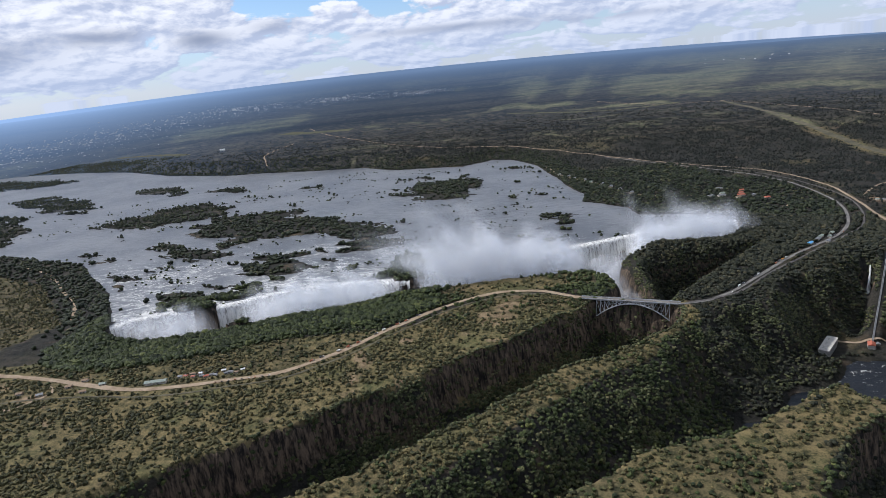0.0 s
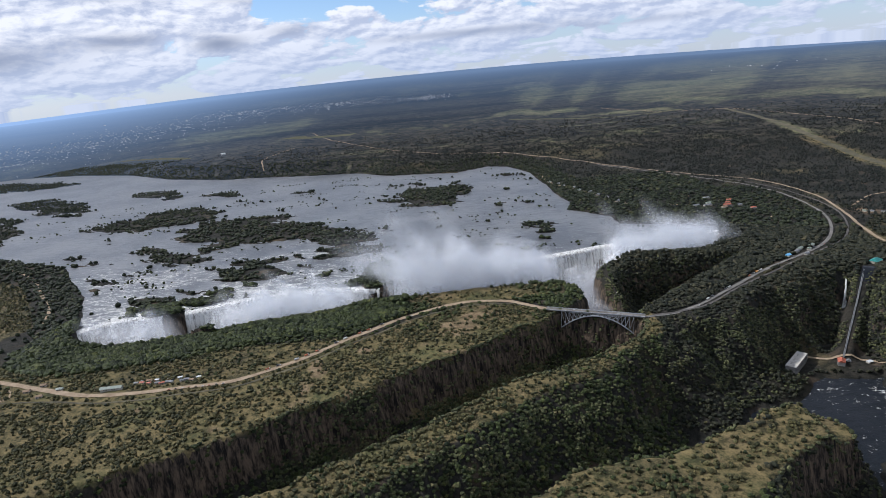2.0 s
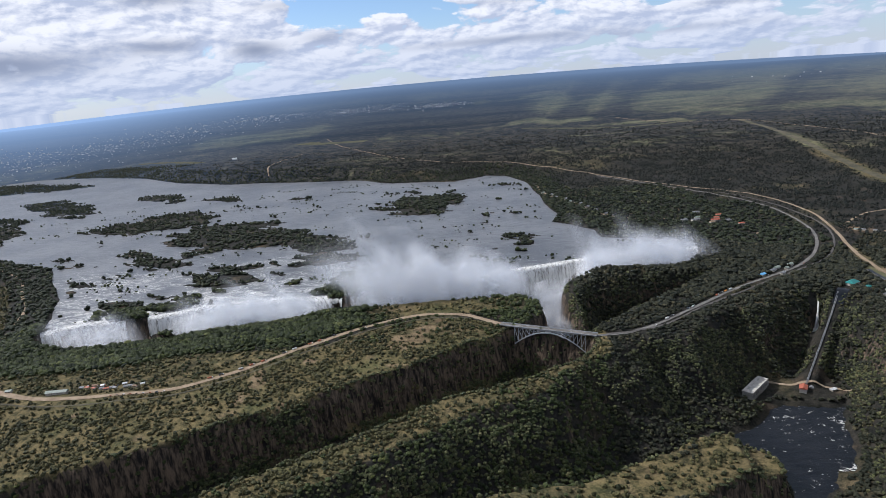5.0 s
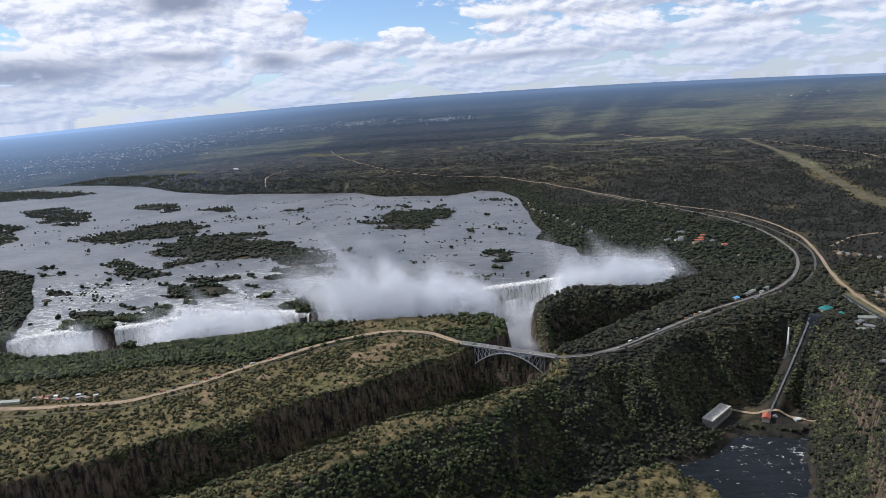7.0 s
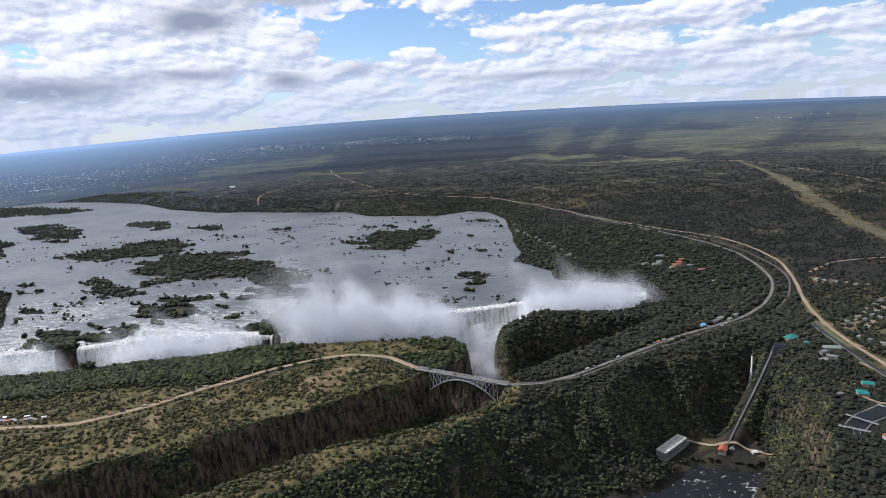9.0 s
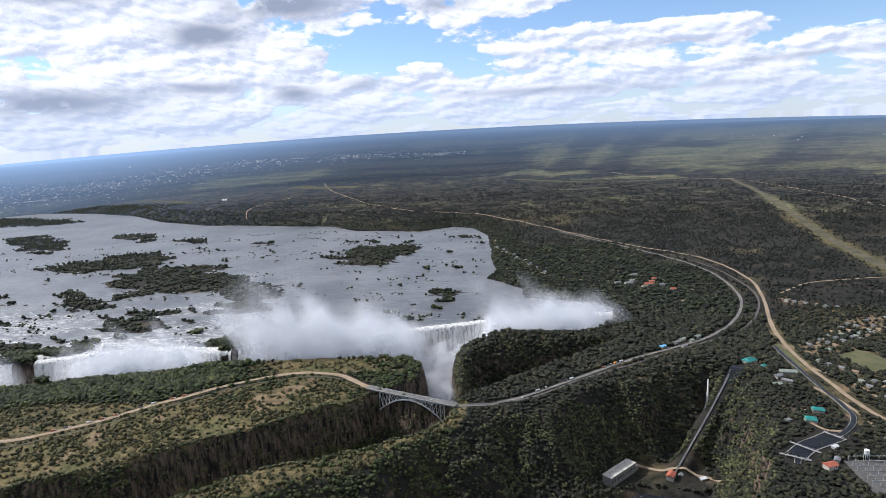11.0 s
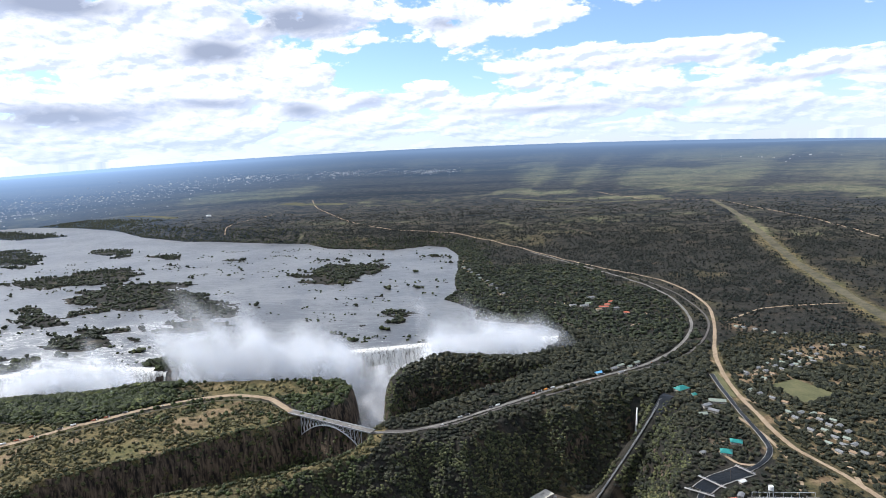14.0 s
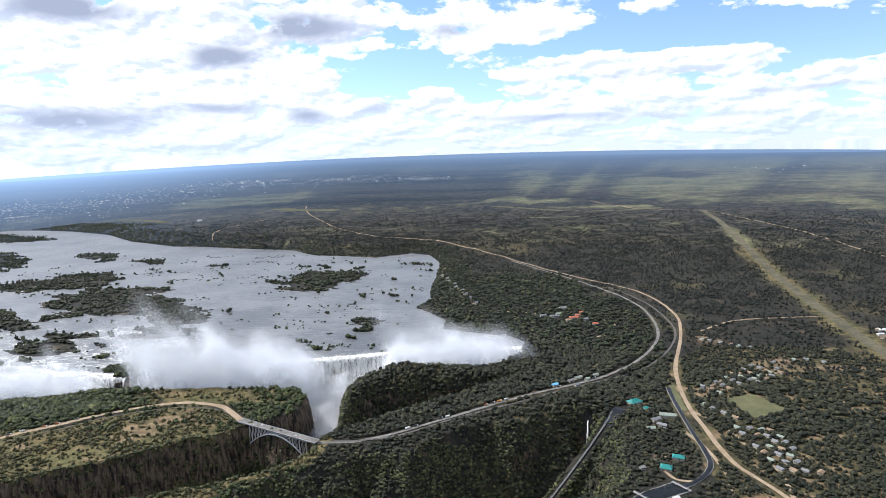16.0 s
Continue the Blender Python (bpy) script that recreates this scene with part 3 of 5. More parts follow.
# ---- ground ----
fine_a = np.radians(np.linspace(-66, 52, 660))
side_a = np.radians(np.linspace(52, 294, 56))[1:-1]
ang = np.concatenate([fine_a, side_a])
rad = np.concatenate([np.concatenate([[0.02], np.linspace(12, 400, 24)[:-1]]), np.arange(400, 1480, 4.6), np.geomspace(1480, R_FAR, 120), ])
far_d = R_FAR / (1 - np.linspace(0.0, 0.985, 60)[1:])          # true distances of the far plain
far_r = R_FAR + (R_END - R_FAR) * (1 - R_FAR / far_d)
all_r = np.concatenate([rad, far_r])
true_r = np.concatenate([rad, far_d])
A, Rr = np.meshgrid(ang, all_r)
GX, GY = C0[0] + Rr * np.sin(A), C0[1] + Rr * np.cos(A)
GZ = terrain(GX.ravel(), GY.ravel()).reshape(GX.shape)
TR = np.broadcast_to(true_r[:, None], GX.shape)
DIP = EYE_Z - far_level(GX, GY)
BOW = np.where(A > 3, A - 2 * np.pi, A) + 0.09
FZ = EYE_Z - DIP * Rr / TR - Rr * np.tan(np.minimum(0.033 * BOW ** 2, 0.016)) * smooth(5000, 60000, TR)          # the skyline sinks a little to both sides
GZ = np.where(TR > R_FAR + 1, FZ, GZ)
V = np.stack([GX, GY, GZ], -1).reshape(-1, 3)
rows, cols = GX.shape
F = grid_faces(rows, cols)
wrap = np.stack([np.arange(rows - 1) * cols + cols - 1, np.arange(rows - 1) * cols, np.arange(1, rows) * cols, np.arange(1, rows) * cols + cols - 1], -1)
F = np.concatenate([F, wrap])[:, ::-1]
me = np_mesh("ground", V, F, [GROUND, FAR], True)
attribute(me, "plan", "FLOAT_VECTOR", np.stack([C0[0] + TR * np.sin(A), C0[1] + TR * np.cos(A), GZ * (TR <= R_FAR)], -1))
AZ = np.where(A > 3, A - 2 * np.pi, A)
# painted haze grows with distance, brighter leftward for sun glare and at the skyline
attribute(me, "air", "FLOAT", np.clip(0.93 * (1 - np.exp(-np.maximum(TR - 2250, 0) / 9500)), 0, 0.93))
attribute(me, "haze_glow", "FLOAT", 1.0 + 1.7 * smooth(-0.15, -0.75, AZ) + 0.40 * smooth(7000, 60000, TR))


def headland(x, y):
    return np.exp(-((x - 95) / 135) ** 4 - ((y - 985) / 40) ** 4) * (y > 900 + 0.4 * np.clip(x, -40, 130))


def cover_at(x, y):
    """Woodland, dry grass and bare earth at plan points."""
    n1 = fbm(x / 140, y / 140, 21, 4)
    n2 = fbm(x / 30, y / 30, 31, 3)
    sw = inside(x, y, np.array([(-1000, 880), (-698, 815), (-518, 750), (-328, 730), (-252, 738), (-178, 780), (-30, 905), (50, 940), (120, 935), (200, 890), (150, 800), (-100, 676), (-380, 530), (-700, 350), (-1100, 500)]))
    west = inside(x, y, np.array([(-720, 1020), (-840, 1180), (-930, 1290), (-1120, 1400), (-1500, 1400), (-1500, 900), (-800, 880)]))
    tops = (signed(x, y, SPUR, 60) > -4) | ((x < 330) & (y < 860) & (signed(x, y, G3, 60) < 3) & (signed(x, y, G2, 60) < 3) & (y > 0.55 * x + 460))
    dry = 0.72 * sw + 0.85 * tops + 0.6 * west
    dry = np.maximum(dry, 0.95 * headland(x, y))
    near_runway = np.exp(-(edge_dist(x, y, RUNWAY) / 30) ** 2) * 1.1
    village = inside(x, y, np.array([(770, 940), (810, 1150), (900, 1260), (1250, 1250), (1300, 700), (800, 650)]))
    dry = np.maximum(dry, 0.5 * village)
    dry = np.maximum(dry, near_runway)
    outer = smooth(1500, 2300, np.hypot(x - 290, y - 50))
    dry = np.maximum(dry, outer * smooth(0.0, 0.6, n1) * 0.35)
    strips = fbm(x / 700 + 3, y / 160, 77, 3)
    dry = np.maximum(dry, smooth(2300, 2900, np.hypot(x - 290, y - 50)) * smooth(0.2, 0.45, strips) * 0.6)
    dry = np.maximum(dry, 0.25 * smooth(0.1, 0.5, n1))
    dry = np.clip(dry + 0.5 * n2 * (dry > 0.1) * (1 - 0.7 * headland(x, y)), 0, 1)
    dry = np.where(inside(x, y, RIVER_PLAN), 0.12 * smooth(0.2, 0.5, n2), dry)
    bare = sum(np.exp(-((x - bx) / bw) ** 2 - ((y - by) / bh) ** 2) for bx, by, bw, bh in ((915, 1301, 22, 26), (1001, 1178, 26, 16), (872, 1046, 16, 8), (1080, 1150, 50, 10), (745, 830, 12, 8), (-600, 745, 22, 10), (700, 990, 10, 8), (905, 1000, 12, 40)))
    earth = smooth(0.30, 0.6, n2 + 0.5 * n1) * (0.5 * sw + 0.55 * village) * (1 - headland(x, y)) + 0.25 * smooth(0.35, 0.7, n2) + bare
    return np.stack([1 - dry, dry, np.clip(earth, 0, 1), np.ones_like(x)], -1)


def far_cover(x, y, c):
    """Open fields and painted sunlit stretches of the distance, laid over the bush: bearing, distance, half widths in
    degrees and share of the distance, amount.
    """
    b, r = np.degrees(np.arctan2(x - C0[0], y - C0[1])), np.hypot(x - C0[0], y - C0[1])
    b = b + 5.0 * fbm(x / (0.06 * r), y / (0.25 * r), 137, 4)
    r = r * (1 + 0.16 * fbm(x / (0.10 * r), y / (0.10 * r), 139, 4))
    wob = 1.3 * fbm(x / (0.05 * r), y / (0.12 * r), 131, 4)
    g = np.zeros_like(b)
    for b0, r0, wb, wr, amount in ((-22, 5300, 5.0, 0.12, 0.62), (-38, 4700, 6.0, 0.10, 0.5), (3, 3950, 6.0, 0.05, 0.72), (13, 3480, 4.5, 0.03, 0.66), (19, 6200, 15, 0.40, 0.74), (27, 4100, 8, 0.10, 0.62),
                                   (24, 12000, 14, 0.5, 0.72), (2, 8600, 5, 0.14, 0.6), (-3, 14000, 14, 0.3, 0.5), (-8, 3650, 4, 0.03, 0.5)):
        q = ((b - b0) / wb) ** 2 + (np.log(r / r0) / np.log(1 + wr)) ** 2
        g = np.maximum(g, amount * smooth(2.4, 0.0, q + 1.3 * wob))
    # cloud shadow streaks, painted by taking the pale cover away
    for b0, r0, wb, wr, amount in ((18, 7600, 3.5, 0.10, 0.8), (25, 2900, 10, 0.13, 0.55), (-12, 3300, 8, 0.15, 0.3)):
        q = ((b - b0) / wb) ** 2 + (np.log(r / r0) / np.log(1 + wr)) ** 2
        g = g * (1 - amount * smooth(2.2, 0.0, q + wob))
    k = smooth(2500, 3000, np.hypot(x - C0[0], y - C0[1]))
    c[:, 1] = c[:, 1] * (1 - k) + k * np.clip(np.maximum(g, 0.2 * c[:, 1]), 0, 1)
    return c


TX, TY = (C0[0] + TR * np.sin(A)).ravel(), (C0[1] + TR * np.cos(A)).ravel()
attribute(me, "cover", "FLOAT_COLOR", far_cover(TX, TY, cover_at(TX, TY)))
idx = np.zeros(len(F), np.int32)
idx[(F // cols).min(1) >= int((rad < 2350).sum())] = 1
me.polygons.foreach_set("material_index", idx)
tagged(new("ground", me), "dry bush plain cut by deep forested gorges", "ground", kind="structure")

# ---- water ----
def water_sheet(name, outline, z, step, label, foam_line=None, reach=110.0, base=0.0, mat=None):
    o = np.asarray(outline)
    lo, hi = o.min(0), o.max(0)
    nx, ny = int((hi[0] - lo[0]) / step) + 2, int((hi[1] - lo[1]) / step) + 2
    X, Y = np.meshgrid(np.linspace(lo[0], hi[0], nx), np.linspace(lo[1], hi[1], ny))
    d = signed(X.ravel(), Y.ravel(), o, 100)
    keep = d > 0
    if foam_line is not None:
        keep |= (d > -26) & (edge_dist(X.ravel(), Y.ravel(), foam_line) > 30)
    keep = keep.reshape(X.shape)
    f = grid_faces(ny, nx)
    f = f[keep.ravel()[f].all(1)]
    used = np.unique(f)
    remap = np.full(X.size, -1)
    remap[used] = np.arange(len(used))
    x, y = X.ravel()[used], Y.ravel()[used]
    me = np_mesh(name, np.stack([x, y, np.full(len(x), z)], -1), remap[f], mat or RIVER, True)
    foam = np.full(len(x), base)
    if foam_line is not None:
        west = smooth(60, -250, x)
        foam = foam + np.exp(-edge_dist(x, y, foam_line) / (24 + 0.5 * reach * west)) * (0.55 + 0.25 * west)
        foam = foam + 1.0 * west * smooth(1750, 1150, y) * smooth(-1150, -600, x) * (0.65 + 0.8 * fbm(x / 120, y / 40, 83, 3)) + 0.35 * smooth(-200, 100, x) * smooth(1500, 1200, y)
    else:
        foam = foam + 1.6 * np.exp(-((x - 599) / 13) ** 2 - ((y - 738) / 8) ** 2) + 1.4 * np.exp(-((x - 555) / 9) ** 2 - ((y - 650) / 9) ** 2) + 0.12 * smooth(680, 760, y)
    attribute(me, "foam", "FLOAT", foam)
    return tagged(new(name, me), label, "water", kind="structure")


LIP_LINE = np.array(LIP)
water_sheet("river", RIVER_PLAN, 0.0, 11.0, "broad grey river with rapids above the falls", LIP_LINE, 90.0, -0.02)
o = np.array([(-700, 60), (-700, 560), (230, 1020), (330, 1040), (420, 900), (720, 1000), (740, 60)])
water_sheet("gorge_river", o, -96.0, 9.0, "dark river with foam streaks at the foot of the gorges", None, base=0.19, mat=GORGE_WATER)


def falls_curtain(name, line, top, bottom, label):
    line = spline(line, 10)
    seg = np.hypot(*np.diff(line, axis=0).T)
    s = np.concatenate([[0], np.cumsum(seg)])
    n = int(s[-1] / 2.2)
    q = np.linspace(0, s[-1], n)
    x, y = np.interp(q, s, line[:, 0]), np.interp(q, s, line[:, 1])
    tx, ty = np.gradient(x), np.gradient(y)
    l = np.hypot(tx, ty)
    nx, ny = -ty / l, tx / l                 # towards the gorge for a line that runs west
    prof = np.array([(-14, 0.25), (-5, 0.35), (0, -0.6), (2.5, -3), (4.5, -8), (6, -16), (7.5, -30), (9, -50), (11, -75), (13, -97)])
    wob = 2.2 * fbm(q / 9, q * 0, 41, 3) + 1.0 * fbm(q / 2.5, q * 0, 47, 2)
    out = prof[:, 0][None] + wob[:, None] * smooth(-6, 6, prof[:, 0])[None]
    X, Y = x[:, None] + nx[:, None] * out, y[:, None] + ny[:, None] * out
    Z = np.broadcast_to(prof[:, 1][None], X.shape)
    ob = new(name, np_mesh(name, np.stack([X, Y, Z], -1).reshape(-1, 3), grid_faces(n, len(prof)), FALLS, True))
    return tagged(ob, label, "waterfall")


falls_curtain("waterfall", LIP_E, 0, -97, "wide white waterfall pouring over a long cliff edge")
falls_curtain("waterfall", LIP_W, 0, -97, "bright white waterfall half hidden in its spray")
falls_curtain("waterfall", [(-462, 986), (-500, 980), (-538, 968), (-560, 955), (-585, 937)], 0, -97, "narrow foaming cataract at the end of the chasm")


# ---- spray ----
def spray(cx, cy, rx, ry, top, bottom=-90, turn=0.0, seed=0, shells=7, lean=0.0, thin=1.0, lumpy=0.26):
    """A rising cloud of spray: lumpy domes inside one another."""
    Vs, Fs, So = [], [], []
    nu, nv = 32, 15
    u, v = np.linspace(0, 2 * np.pi, nu, endpoint=False), np.linspace(0, 1, nv)
    U, W = np.meshgrid(u, v)
    for k in range(shells):
        f = 1.0 - k / shells * 0.85
        hgt = np.sin(W * np.pi / 2)
        rad_ = np.cos(W * np.pi / 2) ** 0.7 * f
        lump = 1 + lumpy * fbm(2.2 * np.cos(U) * rad_ + seed * 7.1 + 3, 2.2 * np.sin(U) * rad_ + 3 * hgt + k * 0.35, seed, 4)
        lx, ly = rx * rad_ * lump * np.cos(U), ry * rad_ * lump * np.sin(U)
        zz = bottom + (top * (0.45 + 0.55 * f) - bottom) * hgt * (0.8 + 0.2 * lump)
        lx = lx + lean * np.maximum(zz, 0)
        c, s = math.cos(radians(turn)), math.sin(radians(turn))
        P = np.stack([cx + lx * c - ly * s, cy + lx * s + ly * c, zz], -1).reshape(-1, 3)
        i = np.arange(nv - 1)[:, None] * nu + np.arange(nu)[None]
        j = np.arange(nv - 1)[:, None] * nu + (np.arange(nu)[None] + 1) % nu
        Fs.append(np.stack([i, j, j + nu, i + nu], -1).reshape(-1, 4) + len(P) * k)
        Vs.append(P)
        So.append(np.broadcast_to(thin * (0.10 + 0.85 * (1 - f)) * (1 - 0.78 * smooth(0.45, 1.0, hgt)), U.shape).ravel())
    me = np_mesh("spray_cloud", np.concatenate(Vs), np.concatenate(Fs), MIST, True)
    attribute(me, "soft", "FLOAT", np.concatenate(So))
    return tagged(new("spray_cloud", me), "white spray rising out of the falls gorge", "spray", "spray over the falls")


srng = random.Random(4)
# (line through the gorge, number, least and most height, radius along and across)
for (ax, ay), (bx, by), count, lo, hi, rx, ry, thin, lean in (
        ((200, 1100), (-30, 1042), 10, 40, 80, 64, 46, 1.15, -0.5), ((110, 1085), (-40, 1050), 6, 90, 150, 48, 42, 0.55, -0.9), ((330, 1120), (170, 1085), 5, -20, 14, 50, 40, 0.6, -0.3),
        ((560, 1184), (345, 1132), 10, 34, 74, 46, 38, 1.1, -0.4), ((480, 1165), (380, 1140), 4, 70, 110, 36, 32, 0.55, -0.8), ((-130, 1010), (-350, 985), 9, 16, 44, 46, 32, 1.0, -0.3),
        ((-170, 1010), (-230, 1000), 2, 50, 76, 36, 32, 0.5, -0.8), ((-440, 960), (-560, 925), 4, 10, 34, 38, 28, 0.7, -0.4), ((-60, 1080), (-130, 1120), 3, 50, 110, 50, 40, 0.18, -1.0),
        ((270, 1095), (288, 940), 5, -58, -30, 66, 60, 0.30, 0.0)):
    for k in range(count):
        f = (k + srng.uniform(0.2, 0.8)) / count
        spray(ax + (bx - ax) * f, ay + (by - ay) * f, rx * srng.uniform(0.8, 1.4), ry, srng.uniform(lo, hi), turn=14, seed=k + int(abs(ax)), lean=lean * srng.uniform(0.5, 1.2), shells=8, thin=thin, lumpy=0.34 if thin > 0.3 else 0.12)


# ---- roads ----
tagged(ribbon("road", ROAD_W, 9, DIRT, 0.7), "tan dirt-edged road along the plateau", "road", kind="structure")
tagged(ribbon("road", ROAD_E, 5.6, ASPHALT, 0.7), "pale worn road climbing away from the bridge", "road", kind="structure")
tagged(ribbon("road", ROAD_N, 6.2, DIRT, 0.7), "sandy road through the settlement", "road", kind="structure")
tagged(ribbon("airstrip", RUNWAY, 24, STRIP, 0.4), "long cleared grass strip through the bush", "road", kind="structure")


# ---- bridge ----
def beam(bm, a, b, wdt, hgt):
    a, b = Vector(a), Vector(b)
    d = b - a
    q = d.to_track_quat("X", "Z").to_matrix().to_4x4()
    bmesh.ops.create_cube(bm, size=1.0, matrix=Matrix.Translation((a + b) / 2) @ q @ Matrix.Diagonal((d.length, wdt, hgt, 1)))


def build_bridge():
    ends = Vector((190, 889, -3.6)), Vector((308, 838, -3.6))
    L = (ends[1] - ends[0]).length
    ang = math.atan2(ends[1].y - ends[0].y, ends[1].x - ends[0].x)
    root = tagged(new("arch_bridge"), "grey steel trussed arch bridge carrying a road across the gorge", "bridge")
    root.matrix_world = Matrix.Translation(ends[0]) @ Matrix.Rotation(ang, 4, "Z")
    bm = bmesh.new()
    bmesh.ops.create_cube(bm, size=1, matrix=Matrix.Translation((L / 2, 0, 0.3)) @ Matrix.Diagonal((L + 16, 11, 1.0, 1)))
    part("deck", bm, ASPHALT, root, "worn asphalt roadway")
    for sgn in (-1, 1):
        bm = bmesh.new()
        beam(bm, (-8, sgn * 5.3, 1.2), (L + 8, sgn * 5.3, 1.2), 0.3, 0.9)
        part("parapet", bm, STEEL, root)
    t0, t1, n = 16.0, L - 7.0, 18
    low = lambda x: -3.2 - 23.0 * ((x - (t0 + t1) / 2) / ((t1 - t0) / 2)) ** 2
    for sgn in (-1, 1):
        yt, yb = sgn * 4.2, sgn * 5.6
        xs = [t0 + (t1 - t0) * k / n for k in range(n + 1)]
        for k in range(n):
            bm = bmesh.new()
            beam(bm, (xs[k], yb, low(xs[k])), (xs[k + 1], yb, low(xs[k + 1])), 1.0, 1.3)
            part("arch_chord", bm, STEEL, root)
            bm = bmesh.new()
            up_a = k < n / 2
            a, b = (xs[k], yt, -0.6), (xs[k + 1], yb, low(xs[k + 1]))
            if not up_a:
                a, b = (xs[k + 1], yt, -0.6), (xs[k], yb, low(xs[k]))
            beam(bm, a, b, 0.5, 0.6)
            part("diagonal", bm, STEEL, root)
        for k in range(n + 1):
            bm = bmesh.new()
            beam(bm, (xs[k], yt, -0.6), (xs[k], yb, low(xs[k])), 0.5, 0.7)
            part("vertical_post", bm, STEEL, root)
        bm = bmesh.new()
        beam(bm, (t0, yt, -0.8), (t1, yt, -0.8), 0.7, 1.0)
        part("top_chord", bm, STEEL, root)
    for k in range(n + 1):
        bm = bmesh.new()
        xk = t0 + (t1 - t0) * k / n
        beam(bm, (xk, -5.6, low(xk)), (xk, 5.6, low(xk)), 0.5, 0.6)
        part("cross_beam", bm, STEEL, root)
    return root


build_bridge()


# ---- buildings ----
TEAL = make_plain("teal_roof", (0.012, 0.12, 0.105), (0.025, 0.19, 0.17), 0.6, 0.5)
RED_ROOF = make_plain("red_roof", (0.26, 0.07, 0.04), (0.38, 0.12, 0.07), 0.6, 0.6)
TIN = make_plain("tin_roof", (0.09, 0.093, 0.095), (0.22, 0.22, 0.215), 0.5, 0.6, 0.1)
PALE_ROOF = make_plain("pale_green_roof", (0.12, 0.15, 0.12), (0.25, 0.27, 0.22), 0.5, 0.6)
THATCH = make_plain("brown_roof", (0.16, 0.11, 0.07), (0.27, 0.19, 0.12), 0.8, 0.9)
BLUE_ROOF = make_plain("blue_roof", (0.10, 0.30, 0.52), (0.18, 0.42, 0.66), 0.6, 0.5)
PLASTER = make_plain("cream_plaster", (0.30, 0.27, 0.22), (0.46, 0.42, 0.35), 0.4, 0.85)
DARK = make_plain("dark_opening", (0.02, 0.02, 0.022), (0.05, 0.05, 0.05), 0.5, 0.4)
GRASS = make_plain("mown_grass", (0.062, 0.066, 0.032), (0.115, 0.108, 0.055), 0.05, 0.95, spec=0.1)
RUBBER = make_plain("tyre_rubber", (0.015, 0.015, 0.015), (0.03, 0.03, 0.03), 2, 0.9)
WHITE = make_plain("white_paint", (0.46, 0.46, 0.44), (0.62, 0.62, 0.60), 0.6, 0.4)


def floor_z(x, y):
    return float(terrain(np.array([x]), np.array([y]))[0])


def box_bm(cx, cy, cz, sx, sy, sz, bevel=0.0):
    bm = bmesh.new()
    bmesh.ops.create_cube(bm, size=1, matrix=Matrix.Translation((cx, cy, cz)) @ Matrix.Diagonal((sx, sy, sz, 1)))
    if bevel:
        bmesh.ops.bevel(bm, geom=bm.edges[:], offset=bevel, segments=1, affect="EDGES")
    return bm


def roof_bm(L, W, z, rise, over=0.6, hip=0.0, thick=0.25):
    """A pitched roof with eaves; hip > 0 pulls in the ends of the ridge."""
    bm = bmesh.new()
    a, b = L / 2 + over, W / 2 + over
    lows = [bm.verts.new(q) for q in ((-a, -b, z), (a, -b, z), (a, b, z), (-a, b, z))]
    base = [bm.verts.new((q.co.x, q.co.y, z - thick)) for q in lows]
    r0, r1 = bm.verts.new((-a + hip, 0, z + rise)), bm.verts.new((a - hip, 0, z + rise))
    bm.faces.new((lows[0], lows[1], r1, r0))
    bm.faces.new((lows[2], lows[3], r0, r1))
    bm.faces.new((lows[1], lows[2], r1))
    bm.faces.new((lows[3], lows[0], r0))
    for i in range(4):
        bm.faces.new((base[i], base[(i + 1) % 4], lows[(i + 1) % 4], lows[i]))
    bm.faces.new(base[::-1])
    return bm


def house(name, x, y, L, W, H, turn, roof_mat, label, category="house", rise=None, hip=0.0, wall_mat=None, windows=2, group="", base=None):
    L, W, H = L * 0.8, W * 0.8, H * 0.8
    CLEAR.append((x, y, L * 0.5 + 3.5))
    root = tagged(new(name), label, category, group)
    z = floor_z(x, y) if base is None else base
    root.matrix_world = pose(x, y, z - 0.4, 0, 0, turn)
    part("wall", box_bm(0, 0, H / 2 + 0.2, L, W, H + 0.4), wall_mat or PLASTER, root)
    part("roof", roof_bm(L, W, H + 0.5, rise or W * 0.28, hip=hip), roof_mat, root)
    part("door", box_bm(L * 0.1, -W / 2 - 0.03, 1.5, 1.0, 0.1, 2.1), DARK, root)
    for k in range(windows):
        part("window", box_bm(-L * 0.32 + k * L * 0.62 / max(windows - 1, 1), -W / 2 - 0.03, H * 0.55 + 0.4, 1.2, 0.1, 1.1), DARK, root)
    return root


def rows_of(proto, spots, turn, rng, jitter=1.0):
    for x, y in spots:
        m = pose(x + rng.uniform(-jitter, jitter), y + rng.uniform(-jitter, jitter), 0, 0, 0, turn + rng.choice((0, 90)) + rng.uniform(-8, 8))
        m.translation.z = floor_z(m.translation.x, m.translation.y) - 0.4
        CLEAR.append((m.translation.x, m.translation.y, 5.2))
        copy_thing(proto, m)


hr = random.Random(12)
# offices and works by the head of the pipes
house("works_hall", 733, 986, 24, 16, 5, 35, TEAL, "large hall with a teal sheet-metal roof among trees", "hall", hip=6)
house("works_annex", 745, 966, 11, 8, 3.5, 35, TEAL, "small annex with a teal sheet-metal roof", "building", hip=2)
house("works_office", 770, 944, 26, 11, 4, -8, PALE_ROOF, "long office with a pale green roof", "building", windows=5)
house("works_store", 752, 930, 15, 8, 4, 30, TIN, "store with a grey tin roof", "building")
house("works_store", 757, 914, 16, 8, 4, -35, TIN, "store with a weathered tin roof between trees", "building")
house("works_store", 741, 905, 12, 9, 3.5, 10, PALE_ROOF, "low building with a pale roof in the trees", "building")
house("villa", 757, 826, 16, 11, 4, -15, TEAL, "villa with a teal hipped roof in a garden", hip=4)
